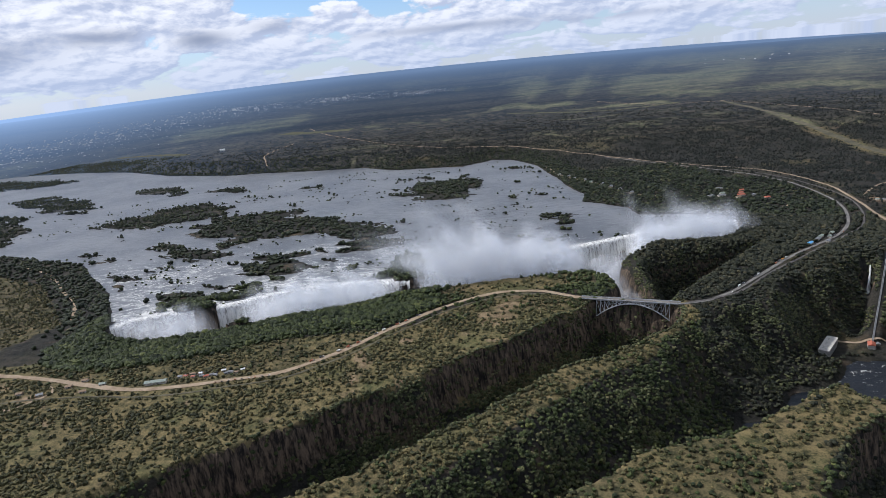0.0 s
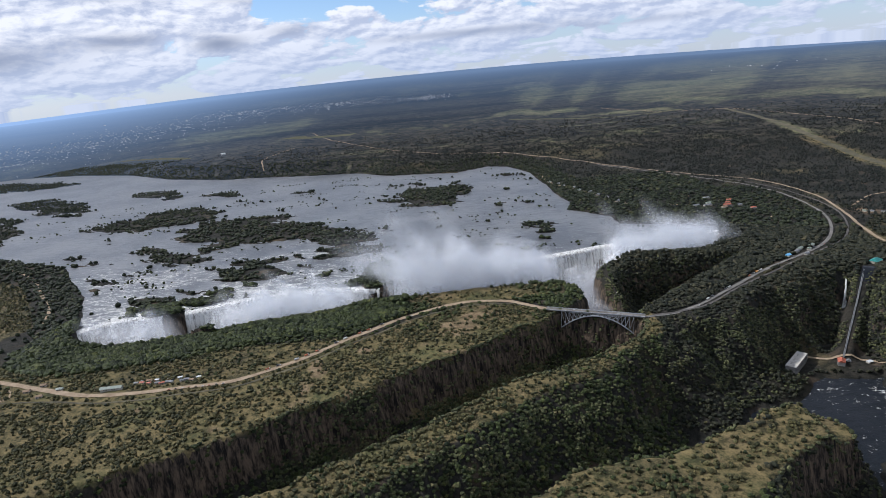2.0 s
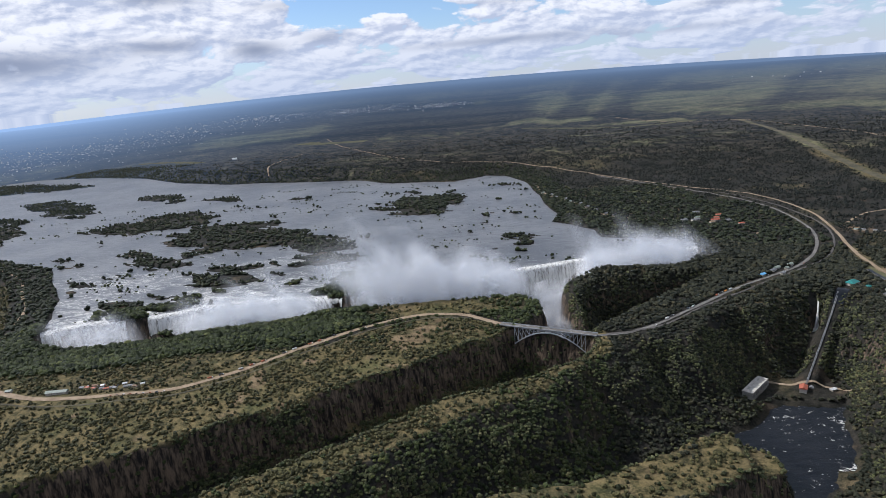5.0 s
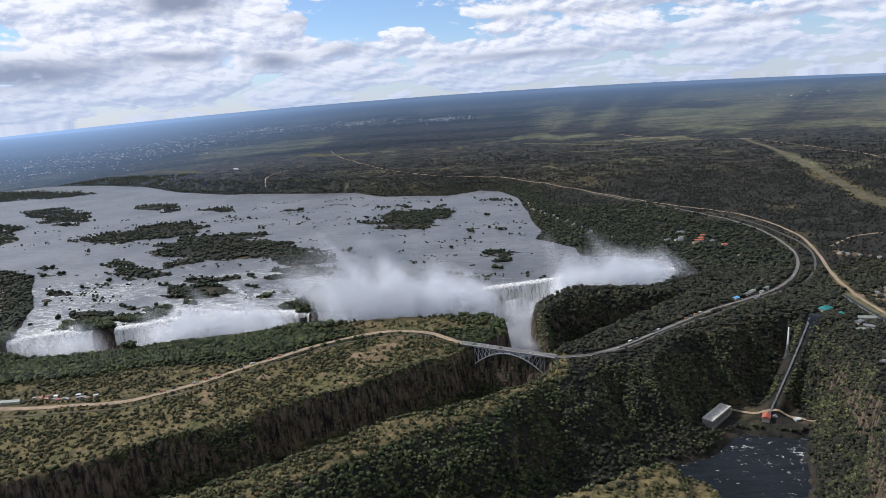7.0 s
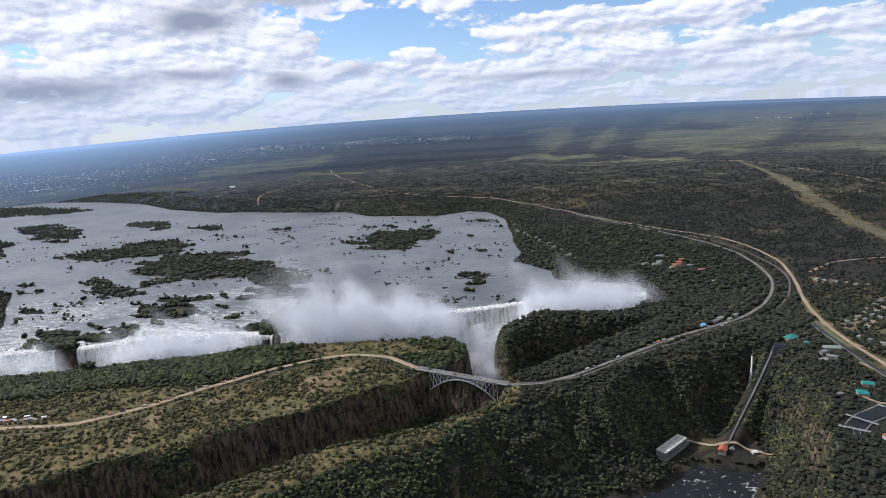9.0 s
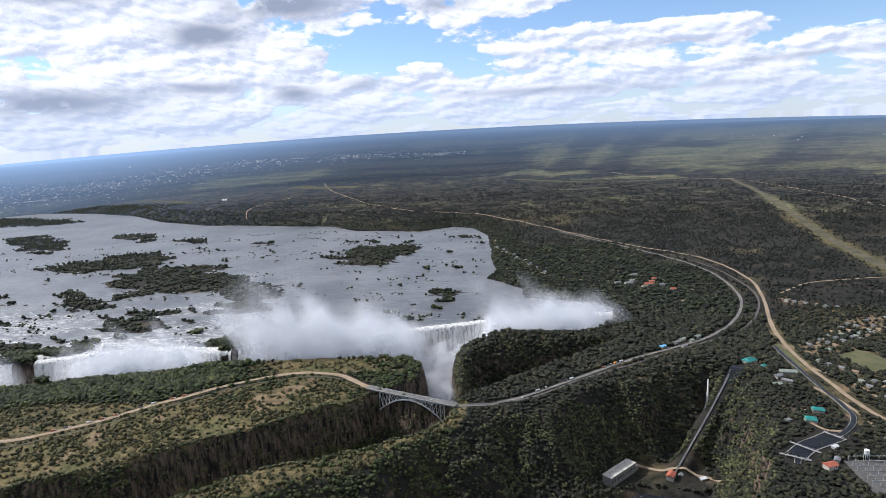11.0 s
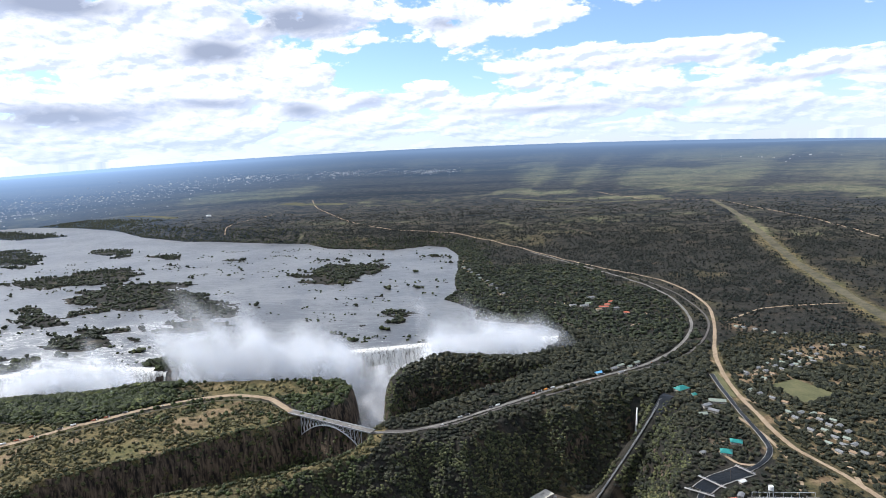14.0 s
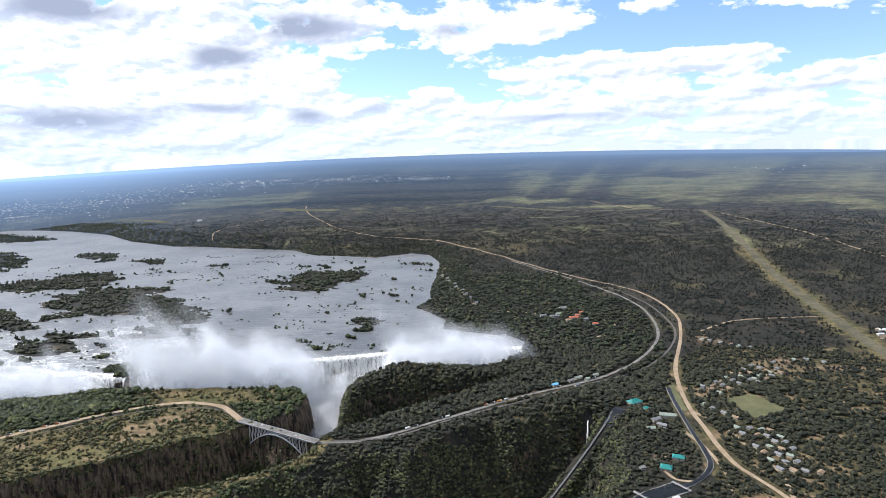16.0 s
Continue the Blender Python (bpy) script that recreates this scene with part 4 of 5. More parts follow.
house("villa", 738, 801, 15, 13, 4, -15, TEAL, "villa with a bright teal hipped roof beside bare earth", hip=4)
house("pump_house", 712, 800, 7, 5, 3, 20, TIN, "small pump house with a tin roof", "building")
# visitors' post on the east road
house("customs_post", 624, 1048, 12, 8, 4, 35, BLUE_ROOF, "border post with a bright blue roof", "building")
for x, y, L in ((650, 1070, 14), (662, 1082, 16), (658, 1052, 10), (676, 1078, 9), (690, 1096, 12)):
    house("border_office", x, y, L, 7, 3.6, 38 + hr.uniform(-6, 6), hr.choice((TIN, PALE_ROOF, TIN)), "low grey-roofed office beside the road", "building")
# lodge by the river
for x, y, L, mat, what in ((616, 1451, 18, TIN, "grey"), (640, 1446, 24, TIN, "pale grey"), (650, 1466, 16, PALE_ROOF, "pale green"), (661, 1511, 20, TIN, "silver"), (680, 1437, 26, RED_ROOF, "red"),
                           (701, 1476, 16, RED_ROOF, "red"), (690, 1455, 14, RED_ROOF, "rust red"), (704, 1426, 18, TIN, "grey"), (721, 1392, 14, RED_ROOF, "red"), (668, 1420, 14, THATCH, "brown")):
    house("lodge_building", x, y, L, 9, 4, 10 + hr.uniform(-12, 12), mat, "lodge building with a %s roof among riverside trees" % what, "building", hip=2, group="lodge by the river")
for k in range(9):
    f = k / 8
    house("riverside_chalet", 336 + 118 * f + hr.uniform(-5, 5), 1880 - 320 * f, 14, 9, 4, 60, hr.choice((TIN, PALE_ROOF)), "pale-roofed chalet in the trees by the river", "house", group="riverside chalets")
# houses of the settlement
protos = [house("settlement_house", 842, 1046, 9, 6.5, 2.8, 40, m_, "small plastered house with a %s roof" % w_, "house", group="settlement houses")
          for m_, w_ in ((TIN, "grey tin"), (THATCH, "brown sheet"), (PALE_ROOF, "pale green"), (TIN, "weathered tin"))]
spots = [(846 + 20 * i + 8 * j, 1056 + 19 * i - 13 * j) for i in range(6) for j in range(3)] + [(930 + 17 * i, 1092 + 15 * i - 14 * j) for i in range(4) for j in range(2)]
spots += [(850 + 13 * i + 2 * j, 912 - 2 * i - 17 * j) for i in range(4) for j in range(7) if hr.random() > 0.12]
spots += [(826 + 10 * i, 985 - 14 * i) for i in range(4)] + [(905 + 14 * i, 1296 - 9 * i) for i in range(6)] + [(985 + 20 * i, 1180 + hr.uniform(-12, 12)) for i in range(5)]
for i, sp_ in enumerate(spots):
    rows_of(protos[i % 4], [sp_], 40, hr, 2.0)
for k in range(8):
    x, y = 1190 + hr.uniform(-14, 30), 1330 + hr.uniform(-35, 35)
    house("farm_building", x + 50, y, 14, 8, 4, hr.uniform(0, 90), hr.choice((TIN, WHITE, THATCH)), "pale shed beside the grass strip", "building", group="sheds by the airstrip")
# market and sheds on the west road
house("market_shed", -430, 757, 36, 9, 4.5, 6, PALE_ROOF, "long shed with a grey-green roof beside the road", "shed", windows=6)
for k in range(14):
    house("market_stall", -400 + 6.5 * k + hr.uniform(-2, 2), 766 + hr.uniform(-7, 9), hr.uniform(5, 9), 4.5, 2.6, hr.uniform(-15, 25), hr.choice((THATCH, TIN, RED_ROOF, WHITE, TIN)),
          "small roadside market stall with a sheet roof", "stall", windows=1, group="roadside stalls")
for x, y in ((-512, 770), (-530, 752), (-560, 770), (-590, 752), (-625, 762), (-545, 785)):
    house("roadside_house", x, y, 10, 7, 3, hr.uniform(0, 60), hr.choice((TIN, THATCH, PALE_ROOF)), "small house among trees beside the road", "house", group="houses by the west road")
house("farmhouse", -1165, 3211, 30, 14, 8, 20, WHITE, "lone white building on the far plain", "house", wall_mat=WHITE)


# ---- power station ----
PALE_STONE = make_plain("pale_concrete", (0.30, 0.28, 0.24), (0.46, 0.43, 0.37), 0.3, 0.85)


def power_station():
    root = tagged(new("power_station"), "long pale concrete powerhouse on the gorge floor by the water", "building")
    root.matrix_world = pose(521, 813, -91.2, 0, 0, 47)
    L, W, H = 52, 13, 13
    part("wall", box_bm(0, 0, H / 2, L, W, H, 0.15), CONCRETE, root)
    part("roof", box_bm(0, 0, H + 0.35, L + 1.2, W + 1.2, 0.7, 0.1), PALE_STONE, root, "pale flat concrete roof")
    for k in range(3):
        part("roof_light", box_bm(L * (k - 1) / 3.4, W * 0.2, H + 0.85, 7.0, 1.6, 0.4, 0.1), CONCRETE, root)
    for k in range(9):
        x = -L / 2 + L * (k + 0.5) / 9
        part("window", box_bm(x, -W / 2 - 0.05, H * 0.55, 2.2, 0.2, 4.0), DARK, root)
        part("pilaster", box_bm(x - L / 18, -W / 2 - 0.25, H / 2, 0.8, 0.5, H), CONCRETE, root)
    part("annex", box_bm(L / 2 + 4, -1, 3, 8, 9, 6, 0.1), CONCRETE, root)


power_station()
house("winch_house", 584, 813, 16, 11, 8, 62, RED_ROOF, "winch house with a bright red roof by the gorge water", "building", hip=0, wall_mat=CONCRETE, base=-91)
house("valve_house", 597, 818, 7, 6, 4, 62, TIN, "small valve house beside the winch house", "building", wall_mat=CONCRETE, base=-91)
house("river_hut", 622, 812, 9, 6, 3, 20, WHITE, "white hut on the gorge shore", "building", base=-91)
tagged(ribbon("gorge_road", spline([(545, 845), (570, 832), (600, 826), (630, 815), (648, 800)], 6), 5, DIRT, 0.8), "dirt road on the power station terrace", "road", kind="structure")
tagged(ribbon("pipe_track", PIPE_WAY, 1.9, CONCRETE, 0.8, step=3.0), "pale concrete pipe track down the gorge wall", "pipeline", kind="structure")


def tube(name, line, r, mat, lift, label, side=0.0, sides=8):
    line = np.asarray(line)
    t = np.gradient(line, axis=0)
    t /= np.hypot(t[:, 0], t[:, 1])[:, None]
    x, y = line[:, 0] - t[:, 1] * side, line[:, 1] + t[:, 0] * side
    z = terrain(x, y) + lift
    a = np.linspace(0, 2 * np.pi, sides, endpoint=False)
    P = np.stack([x[:, None] - t[:, 1:2] * r * np.cos(a), y[:, None] + t[:, 0:1] * r * np.cos(a), z[:, None] + r * np.sin(a)], -1)
    n = len(line)
    i = np.arange(n - 1)[:, None] * sides + np.arange(sides)
    j = np.arange(n - 1)[:, None] * sides + (np.arange(sides) + 1) % sides
    F = np.stack([i, j, j + sides, i + sides], -1).reshape(-1, 4)
    return tagged(new(name, np_mesh(name, P.reshape(-1, 3), F, mat, True)), label, "pipe", "pipes to the power station")


for sd in (-0.75, 0.75):
    tube("penstock_pipe", PIPE_WAY, 0.5, TIN, 1.5, "grey steel water pipe running down the gorge wall", sd)
def side_cascade():
    """A thin fall down the head of the ravine, which breaks into a fan and runs off over rocks."""
    rows = [(665.5, 950.0, -17.0, 0.9), (665.0, 948.6, -19.5, 1.0), (664.6, 947.4, -26.0, 1.2), (664.2, 946.6, -36.0, 1.5), (663.8, 946.0, -48.0, 1.9), (663.0, 945.0, -57.0, 2.8), (661.0, 942.0, -63.5, 4.6),
            (658.0, 938.0, -66.8, 5.0), (654.5, 931.5, -67.6, 3.6), (651.0, 925.0, -71.0, 3.2)]
    n = 60
    f = np.linspace(0, len(rows) - 1, n)
    x, y, z, wd = (np.interp(f, np.arange(len(rows)), [r[k] for r in rows]) for k in range(4))
    u = np.linspace(-1, 1, 9)
    ragged = 1 + 0.35 * fbm(f[:, None] * 1.7 + 0 * u, np.sign(u)[None] * 5 + 0 * f[:, None], 61, 3)
    X = x[:, None] + u * wd[:, None] * ragged * 0.8
    Y = y[:, None] - u * wd[:, None] * ragged * 0.55 - 0.9 * (1 - u ** 2)
    Z = z[:, None] + 0.5 * fbm(X * 0.8, f[:, None] + 0 * u, 63, 3) + 0.5
    ob = new("side_cascade", np_mesh("side_cascade", np.stack([X, Y, Z], -1).reshape(-1, 3), grid_faces(n, 9), FALLS, True))
    return tagged(ob, "thin white cascade down the wooded gorge wall", "waterfall")


side_cascade()

# ---- canal ----
tagged(ribbon("canal", CANAL, 6.4, CONCRETE, 0.5), "concrete-edged power canal", "canal", kind="structure")
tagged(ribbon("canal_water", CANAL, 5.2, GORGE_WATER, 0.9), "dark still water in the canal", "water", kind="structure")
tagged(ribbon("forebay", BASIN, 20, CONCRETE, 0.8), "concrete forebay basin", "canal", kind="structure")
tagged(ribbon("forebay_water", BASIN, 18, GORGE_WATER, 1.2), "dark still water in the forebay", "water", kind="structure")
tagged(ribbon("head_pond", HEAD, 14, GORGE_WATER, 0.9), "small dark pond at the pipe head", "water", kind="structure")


def footbridge(x, y, L, turn):
    root = tagged(new("canal_footbridge"), "pale concrete footbridge across the canal basin", "bridge", "canal footbridges")
    root.matrix_world = pose(x, y, floor_z(x, y) + 1.2, 0, 0, turn)
    part("deck", box_bm(0, 0, 1.2, L, 2.0, 0.4, 0.05), CONCRETE, root)
    for sgn in (-1, 1):
        part("handrail", box_bm(0, sgn * 0.95, 2.2, L, 0.12, 0.12), STEEL, root)
        part("pier", box_bm(sgn * L * 0.3, 0, 0.2, 0.8, 1.6, 1.8), CONCRETE, root)


footbridge(745, 760, 24, -52)
footbridge(704, 736, 32, -48)
footbridge(686, 716, 30, -30)
house("gate_house", 735, 738, 8, 5, 3, 30, WHITE, "small white-roofed gate house by the canal", "building")
house("control_building", 712, 698, 14, 10, 6, 20, RED_ROOF, "control building with a dark red roof", "building", hip=0)
house("store_shed", 725, 712, 10, 6, 3.4, 60, TIN, "grey-roofed shed near the switchyard", "building")


def water_tower(x, y):
    root = tagged(new("water_tower"), "pale water tank on a short tower", "tower")
    root.matrix_world = pose(x, y, floor_z(x, y), 0, 0, 0)
    bm = bmesh.new()
    bmesh.ops.create_cone(bm, cap_ends=True, segments=16, radius1=2.6, radius2=2.6, depth=4, matrix=Matrix.Translation((0, 0, 9)))
    part("tank", bm, WHITE, root)
    for a in range(4):
        part("leg", box_bm(1.8 * (1 if a % 2 else -1), 1.8 * (1 if a > 1 else -1), 3.6, 0.4, 0.4, 7.2), STEEL, root)


water_tower(754, 714)


def gantry(x, y, L, turn):
    root = tagged(new("switch_gantry"), "grey steel gantry of an electrical switchyard", "gantry", "switchyard gantries")
    root.matrix_world = pose(x, y, floor_z(x, y) - 0.2, 0, 0, turn)
    n = 4
    for k in range(n + 1):
        part("post", box_bm(-L / 2 + L * k / n, 0, 3, 0.3, 0.3, 6), STEEL, root)
    part("crossbeam", box_bm(0, 0, 6.1, L + 1, 0.3, 0.35), STEEL, root)
    for k in range(n):
        part("insulator", box_bm(-L / 2 + L * (k + 0.5) / n, 0, 1.4, 0.9, 0.9, 2.8, 0.15), CONCRETE, root)


for k in range(6):
    gantry(765, 712 - 9 * k, 60, 2)


def pylon(x, y, h, turn):
    root = tagged(new("power_pole"), "tall wooden power line pole with a crossarm", "pole", "power line poles")
    root.matrix_world = pose(x, y, floor_z(x, y) - 0.3, 0, 0, turn)
    part("pole", box_bm(0, 0, h / 2, 0.35, 0.35, h), BARK, root)
    part("crossarm", box_bm(0, 0, h - 0.8, 4.0, 0.3, 0.3), BARK, root)


for x, y in ((724, 742), (748, 738), (772, 730)):
    pylon(x, y, 13, 70)


def wire(a, b, sag):
    """A hanging power cable."""
    cu = bpy.data.curves.new("power_cable", "CURVE")
    cu.dimensions, cu.bevel_depth, cu.bevel_resolution = "3D", 0.11, 1
    sp = cu.splines.new("POLY")
    sp.points.add(16)
    for k in range(17):
        f = k / 16
        q = Vector(a).lerp(Vector(b), f)
        sp.points[k].co = (q.x, q.y, q.z - sag * 4 * f * (1 - f), 1)
    cu.materials.append(RUBBER)
    return tagged(new("power_cable", cu), "thin dark power cable hanging across the gorge", "cable", "cables from the power station")


for k in range(3):
    wire((548 + 2 * k, 846 - 1.5 * k, -76.5), (723 + k, 741 + k, floor_z(724, 742) + 11.6), 6 + k)
    wire((723 + k, 741 + k, floor_z(724, 742) + 11.6), (747 + k, 737 + k, floor_z(748, 738) + 11.6), 1)


# ---- sports field and tracks ----
def patch(name, outline, mat, lift, label, step=5.0):
    o = np.asarray(outline, float)
    lo, hi = o.min(0), o.max(0)
    nx, ny = int((hi[0] - lo[0]) / step) + 2, int((hi[1] - lo[1]) / step) + 2
    X, Y = np.meshgrid(np.linspace(lo[0], hi[0], nx), np.linspace(lo[1], hi[1], ny))
    keep = inside(X.ravel(), Y.ravel(), o)
    f = grid_faces(ny, nx)
    f = f[keep[f].all(1)]
    used = np.unique(f)
    remap = np.full(X.size, -1)
    remap[used] = np.arange(len(used))
    x, y = X.ravel()[used], Y.ravel()[used]
    return tagged(new(name, np_mesh(name, np.stack([x, y, terrain(x, y) + lift], -1), remap[f], mat, True)), label, "ground", kind="structure")


patch("sports_field", [(860, 1009), (904, 1034), (940, 975), (880, 938)], GRASS, 0.7, "mown green sports field", 3.0)
patch("verge", [(800, 1105), (806, 1105), (802, 960), (792, 960), (786, 1000)], GRASS, 0.5, "green verge between canal and road", 3.0)
patch("switchyard_ground", YARD, make_plain("yard_gravel", (0.05, 0.048, 0.045), (0.10, 0.095, 0.085), 0.2, 0.95), 0.4, "grey gravel of the switchyard", 4.0)
TRACKS = [([(838, 1040), (880, 1085), (930, 1130)], 5), ([(900, 1075), (940, 1105), (985, 1126)], 4), ([(806, 960), (828, 930), (839, 891), (846, 855), (858, 813), (857, 775), (851, 740)], 4.5),
          ([(780, 902), (796, 850), (800, 790), (796, 772), (793, 737), (776, 716)], 4), ([(-640, 690), (-616, 712), (-589, 737), (-576, 760), (-597, 780)], 5),
          ([(-699, 1020), (-735, 1090), (-760, 1130), (-823, 1199), (-889, 1287), (-973, 1360), (-1051, 1410)], 7), ([(-700, 690), (-650, 700), (-614, 722)], 5),
          ([(321, 2041), (336, 1872), (387, 1737), (437, 1606), (460, 1551), (520, 1500), (620, 1470)], 7), ([(700, 1300), (740, 1330), (760, 1400), (725, 1440)], 4.5),
          ([(-791, 3225), (-825, 3045), (-830, 2798), (-772, 2607)], 5), ([(38, 2495), (-102, 2587), (-258, 2777), (-412, 3042), (-633, 3454), (-760, 3740), (-880, 4060)], 6), ([(745, 830), (730, 822), (742, 780), (760, 775)], 4),
          ([(1420, 3260), (1462, 3117), (1520, 2600), (1564, 2130), (1600, 1900)], 6), ([(900, 1330), (1000, 1420), (1180, 1450)], 5), ([(960, 3980), (999, 3807), (1080, 3560), (1138, 3393), (1300, 3290), (1420, 3260)], 8)]
for line_, wd in TRACKS:
    tagged(ribbon("dirt_track", spline(line_, 6), wd, DIRT, 0.5), "pale dirt track through the bush", "track", kind="structure")
tagged(ribbon("railway", RAIL, 4, make_plain("ballast", (0.05, 0.045, 0.04), (0.10, 0.09, 0.08), 0.3, 0.95), 0.9), "dark ballasted railway curving beside the road", "railway", kind="structure")
tagged(ribbon("railway", RAIL_W, 3.4, STRIP, 0.6), "grassy railway line beside the west road", "railway", kind="structure")


OLIVE = make_plain("pale_field", (0.045, 0.047, 0.028), (0.095, 0.092, 0.055), 0.012, 0.95, spec=0.1)
for line_, wd in (([(381, 3760), (640, 3480), (894, 3320), (1266, 3400)], 46), ([(-1000, 3900), (-800, 3760), (-560, 3720)], 120), ([(560, 3100), (700, 3050), (860, 3080)], 34), ([(-1900, 3560), (-1600, 3400), (-1350, 3200)], 60)):
    tagged(ribbon("far_field", spline(line_, 6), wd, OLIVE, 0.5), "pale open field on the far plain", "field", kind="structure")


# ---- vehicles ----
def wheels(root, xs, y, r):
    for x in xs:
        for sgn in (-1, 1):
            bm = bmesh.new()
            bmesh.ops.create_cone(bm, cap_ends=True, segments=10, radius1=r, radius2=r, depth=0.3, matrix=Matrix.Translation((x, sgn * y, r)) @ Matrix.Rotation(math.pi / 2, 4, "X"))
            tyre = part("wheel", bm, RUBBER, root)
            bm = bmesh.new()
            bmesh.ops.create_cone(bm, cap_ends=True, segments=8, radius1=r * 0.5, radius2=r * 0.5, depth=0.34, matrix=Matrix.Translation((x, sgn * y, r)) @ Matrix.Rotation(math.pi / 2, 4, "X"))
            part("rim", bm, STEEL, tyre)


def shrink(root, k):
    for o in root.children_recursive:
        o.data.transform(Matrix.Scale(k, 4))
    return root


def truck(color, label):
    root = tagged(new("truck"), label, "truck", "trucks on the road")
    part("trailer", box_bm(-1.6, 0, 2.3, 9.0, 2.4, 2.6, 0.08), color, root)
    part("cab", box_bm(4.6, 0, 1.9, 2.2, 2.3, 2.4, 0.2), WHITE, root)
    part("windscreen", box_bm(5.72, 0, 2.4, 0.06, 2.0, 0.9), DARK, root)
    part("chassis", box_bm(0.6, 0, 0.8, 11.0, 1.0, 0.35), RUBBER, root)
    wheels(root, (-4.6, -3.4, 2.6, 4.6), 1.05, 0.5)
    return shrink(root, 0.6)


def car(color, label):
    root = tagged(new("car"), label, "car", "cars on the road")
    part("body", box_bm(0, 0, 0.75, 4.2, 1.75, 0.7, 0.15), color, root)
    part("cabin", box_bm(-0.2, 0, 1.35, 2.3, 1.55, 0.6, 0.2), DARK, root)
    part("roof", box_bm(-0.2, 0, 1.68, 1.9, 1.4, 0.08), color, root)
    wheels(root, (-1.35, 1.35), 0.8, 0.34)
    return shrink(root, 0.7)


ORANGE = make_plain("orange_paint", (0.62, 0.22, 0.03), (0.72, 0.30, 0.05), 0.6, 0.5)
BROWN = make_plain("rust_paint", (0.26, 0.08, 0.04), (0.36, 0.12, 0.06), 0.6, 0.6)
CHARCOAL = make_plain("dark_paint", (0.03, 0.03, 0.035), (0.06, 0.06, 0.065), 0.6, 0.5)
trucks = [truck(WHITE, "white box truck parked along the road"), truck(BROWN, "rust-red truck parked along the road"), truck(CHARCOAL, "dark covered truck parked along the road"), truck(ORANGE, "truck with an orange load cover")]
cars = [car(WHITE, "white car parked beside the road"), car(CHARCOAL, "dark car parked beside the road"), car(BROWN, "red-brown car parked beside the road")]


def along(line, s0):
    line = np.asarray(line)
    s_ = np.concatenate([[0], np.cumsum(np.hypot(*np.diff(line, axis=0).T))])
    x, y = np.interp(s0, s_, line[:, 0]), np.interp(s0, s_, line[:, 1])
    x2, y2 = np.interp(s0 + 2, s_, line[:, 0]), np.interp(s0 + 2, s_, line[:, 1])
    return x, y, math.atan2(y2 - y, x2 - x)


def on_road(protos_, line, stations, side, used):
    for k, s0 in enumerate(stations):
        x, y, a = along(line, s0)
        x, y = x - math.sin(a) * side, y + math.cos(a) * side
        m = pose(x, y, floor_z(x, y) + 0.75, 0, 0, math.degrees(a))
        proto = protos_[k % len(protos_)]
        if proto.name not in used:
            used.add(proto.name)
            proto.matrix_world = m
        else:
            copy_thing(proto, m)


def station(line, x, y):
    line = np.asarray(line)
    s_ = np.concatenate([[0], np.cumsum(np.hypot(*np.diff(line, axis=0).T))])
    return float(s_[np.argmin(np.hypot(line[:, 0] - x, line[:, 1] - y))])


used = set()
w0 = station(ROAD_W, -215, 775)
on_road([trucks[1], trucks[2], trucks[0], trucks[1]], ROAD_W, [w0 + q for q in (0, 15, 42, 58, 75, 108, 124, 150, 166, 190)], 3.2, used)
e0 = station(ROAD_E, 420, 880)
on_road([trucks[0], trucks[2], trucks[2], trucks[0], trucks[1], trucks[2], trucks[3]], ROAD_E, [e0 + q for q in (0, 12, 52, 64, 130, 142, 154, 166, 260, 330)], 3.0, used)
on_road(cars, ROAD_W, [w0 - 60 - 9 * q for q in range(9)] + [w0 + 240, w0 + 300], -3.0, used)
on_road(cars, ROAD_E, [e0 - 30, e0 + 210, e0 + 236, e0 + 300, e0 + 345, e0 + 360], -2.6, used)
for k, (x, y) in enumerate(((222, 877), (255, 862), (281, 849))):
    copy_thing(cars[k % 2], pose(x, y, -2.75, 0, 0, -23.4))
for k in range(26):
    x, y = -345 + hr.uniform(-60, 40), 772 + hr.uniform(-8, 8)
    copy_thing(cars[k % 3], pose(x, y, floor_z(x, y) + 0.1, 0, 0, hr.uniform(0, 360)))

# ---- trees ----
def ico():
    bm = bmesh.new()
    bmesh.ops.create_icosphere(bm, subdivisions=1, radius=1.0)
    v = np.array([q.co for q in bm.verts])
    f = np.array([[q.index for q in p.verts] for p in bm.faces])
    bm.free()
    return v, f


ICO_V, ICO_F = ico()


def crown(rng, lobes, flat=0.75):
    """A tree crown of unit size: several ragged clumps of leaves."""
    vs, fs = [], []
    for k in range(lobes):
        a, q = rng.uniform(0, 2 * np.pi), 0.0 if k == 0 else rng.uniform(0.3, 0.62)
        s = rng.uniform(0.34, 0.58) if k else 0.6
        v = ICO_V * (1 + rng.uniform(-0.34, 0.34, (len(ICO_V), 1))) * (s if lobes > 1 else 0.9) * np.array((1, 1, flat))
        v = v + np.array((q * math.cos(a), q * math.sin(a), 0.45 + rng.uniform(-0.15, 0.25) * (1 if k else 0.3)))
        fs.append(ICO_F + len(ICO_V) * k)
        vs.append(v)
    return np.concatenate(vs), np.concatenate(fs)


OCTA_V = np.array([(1, 0, 0), (0, 1, 0), (-1, 0, 0), (0, -1, 0), (0, 0, 1), (0, 0, -1)], float)
OCTA_F = np.array([(0, 1, 4), (1, 2, 4), (2, 3, 4), (3, 0, 4), (1, 0, 5), (2, 1, 5), (3, 2, 5), (0, 3, 5)])


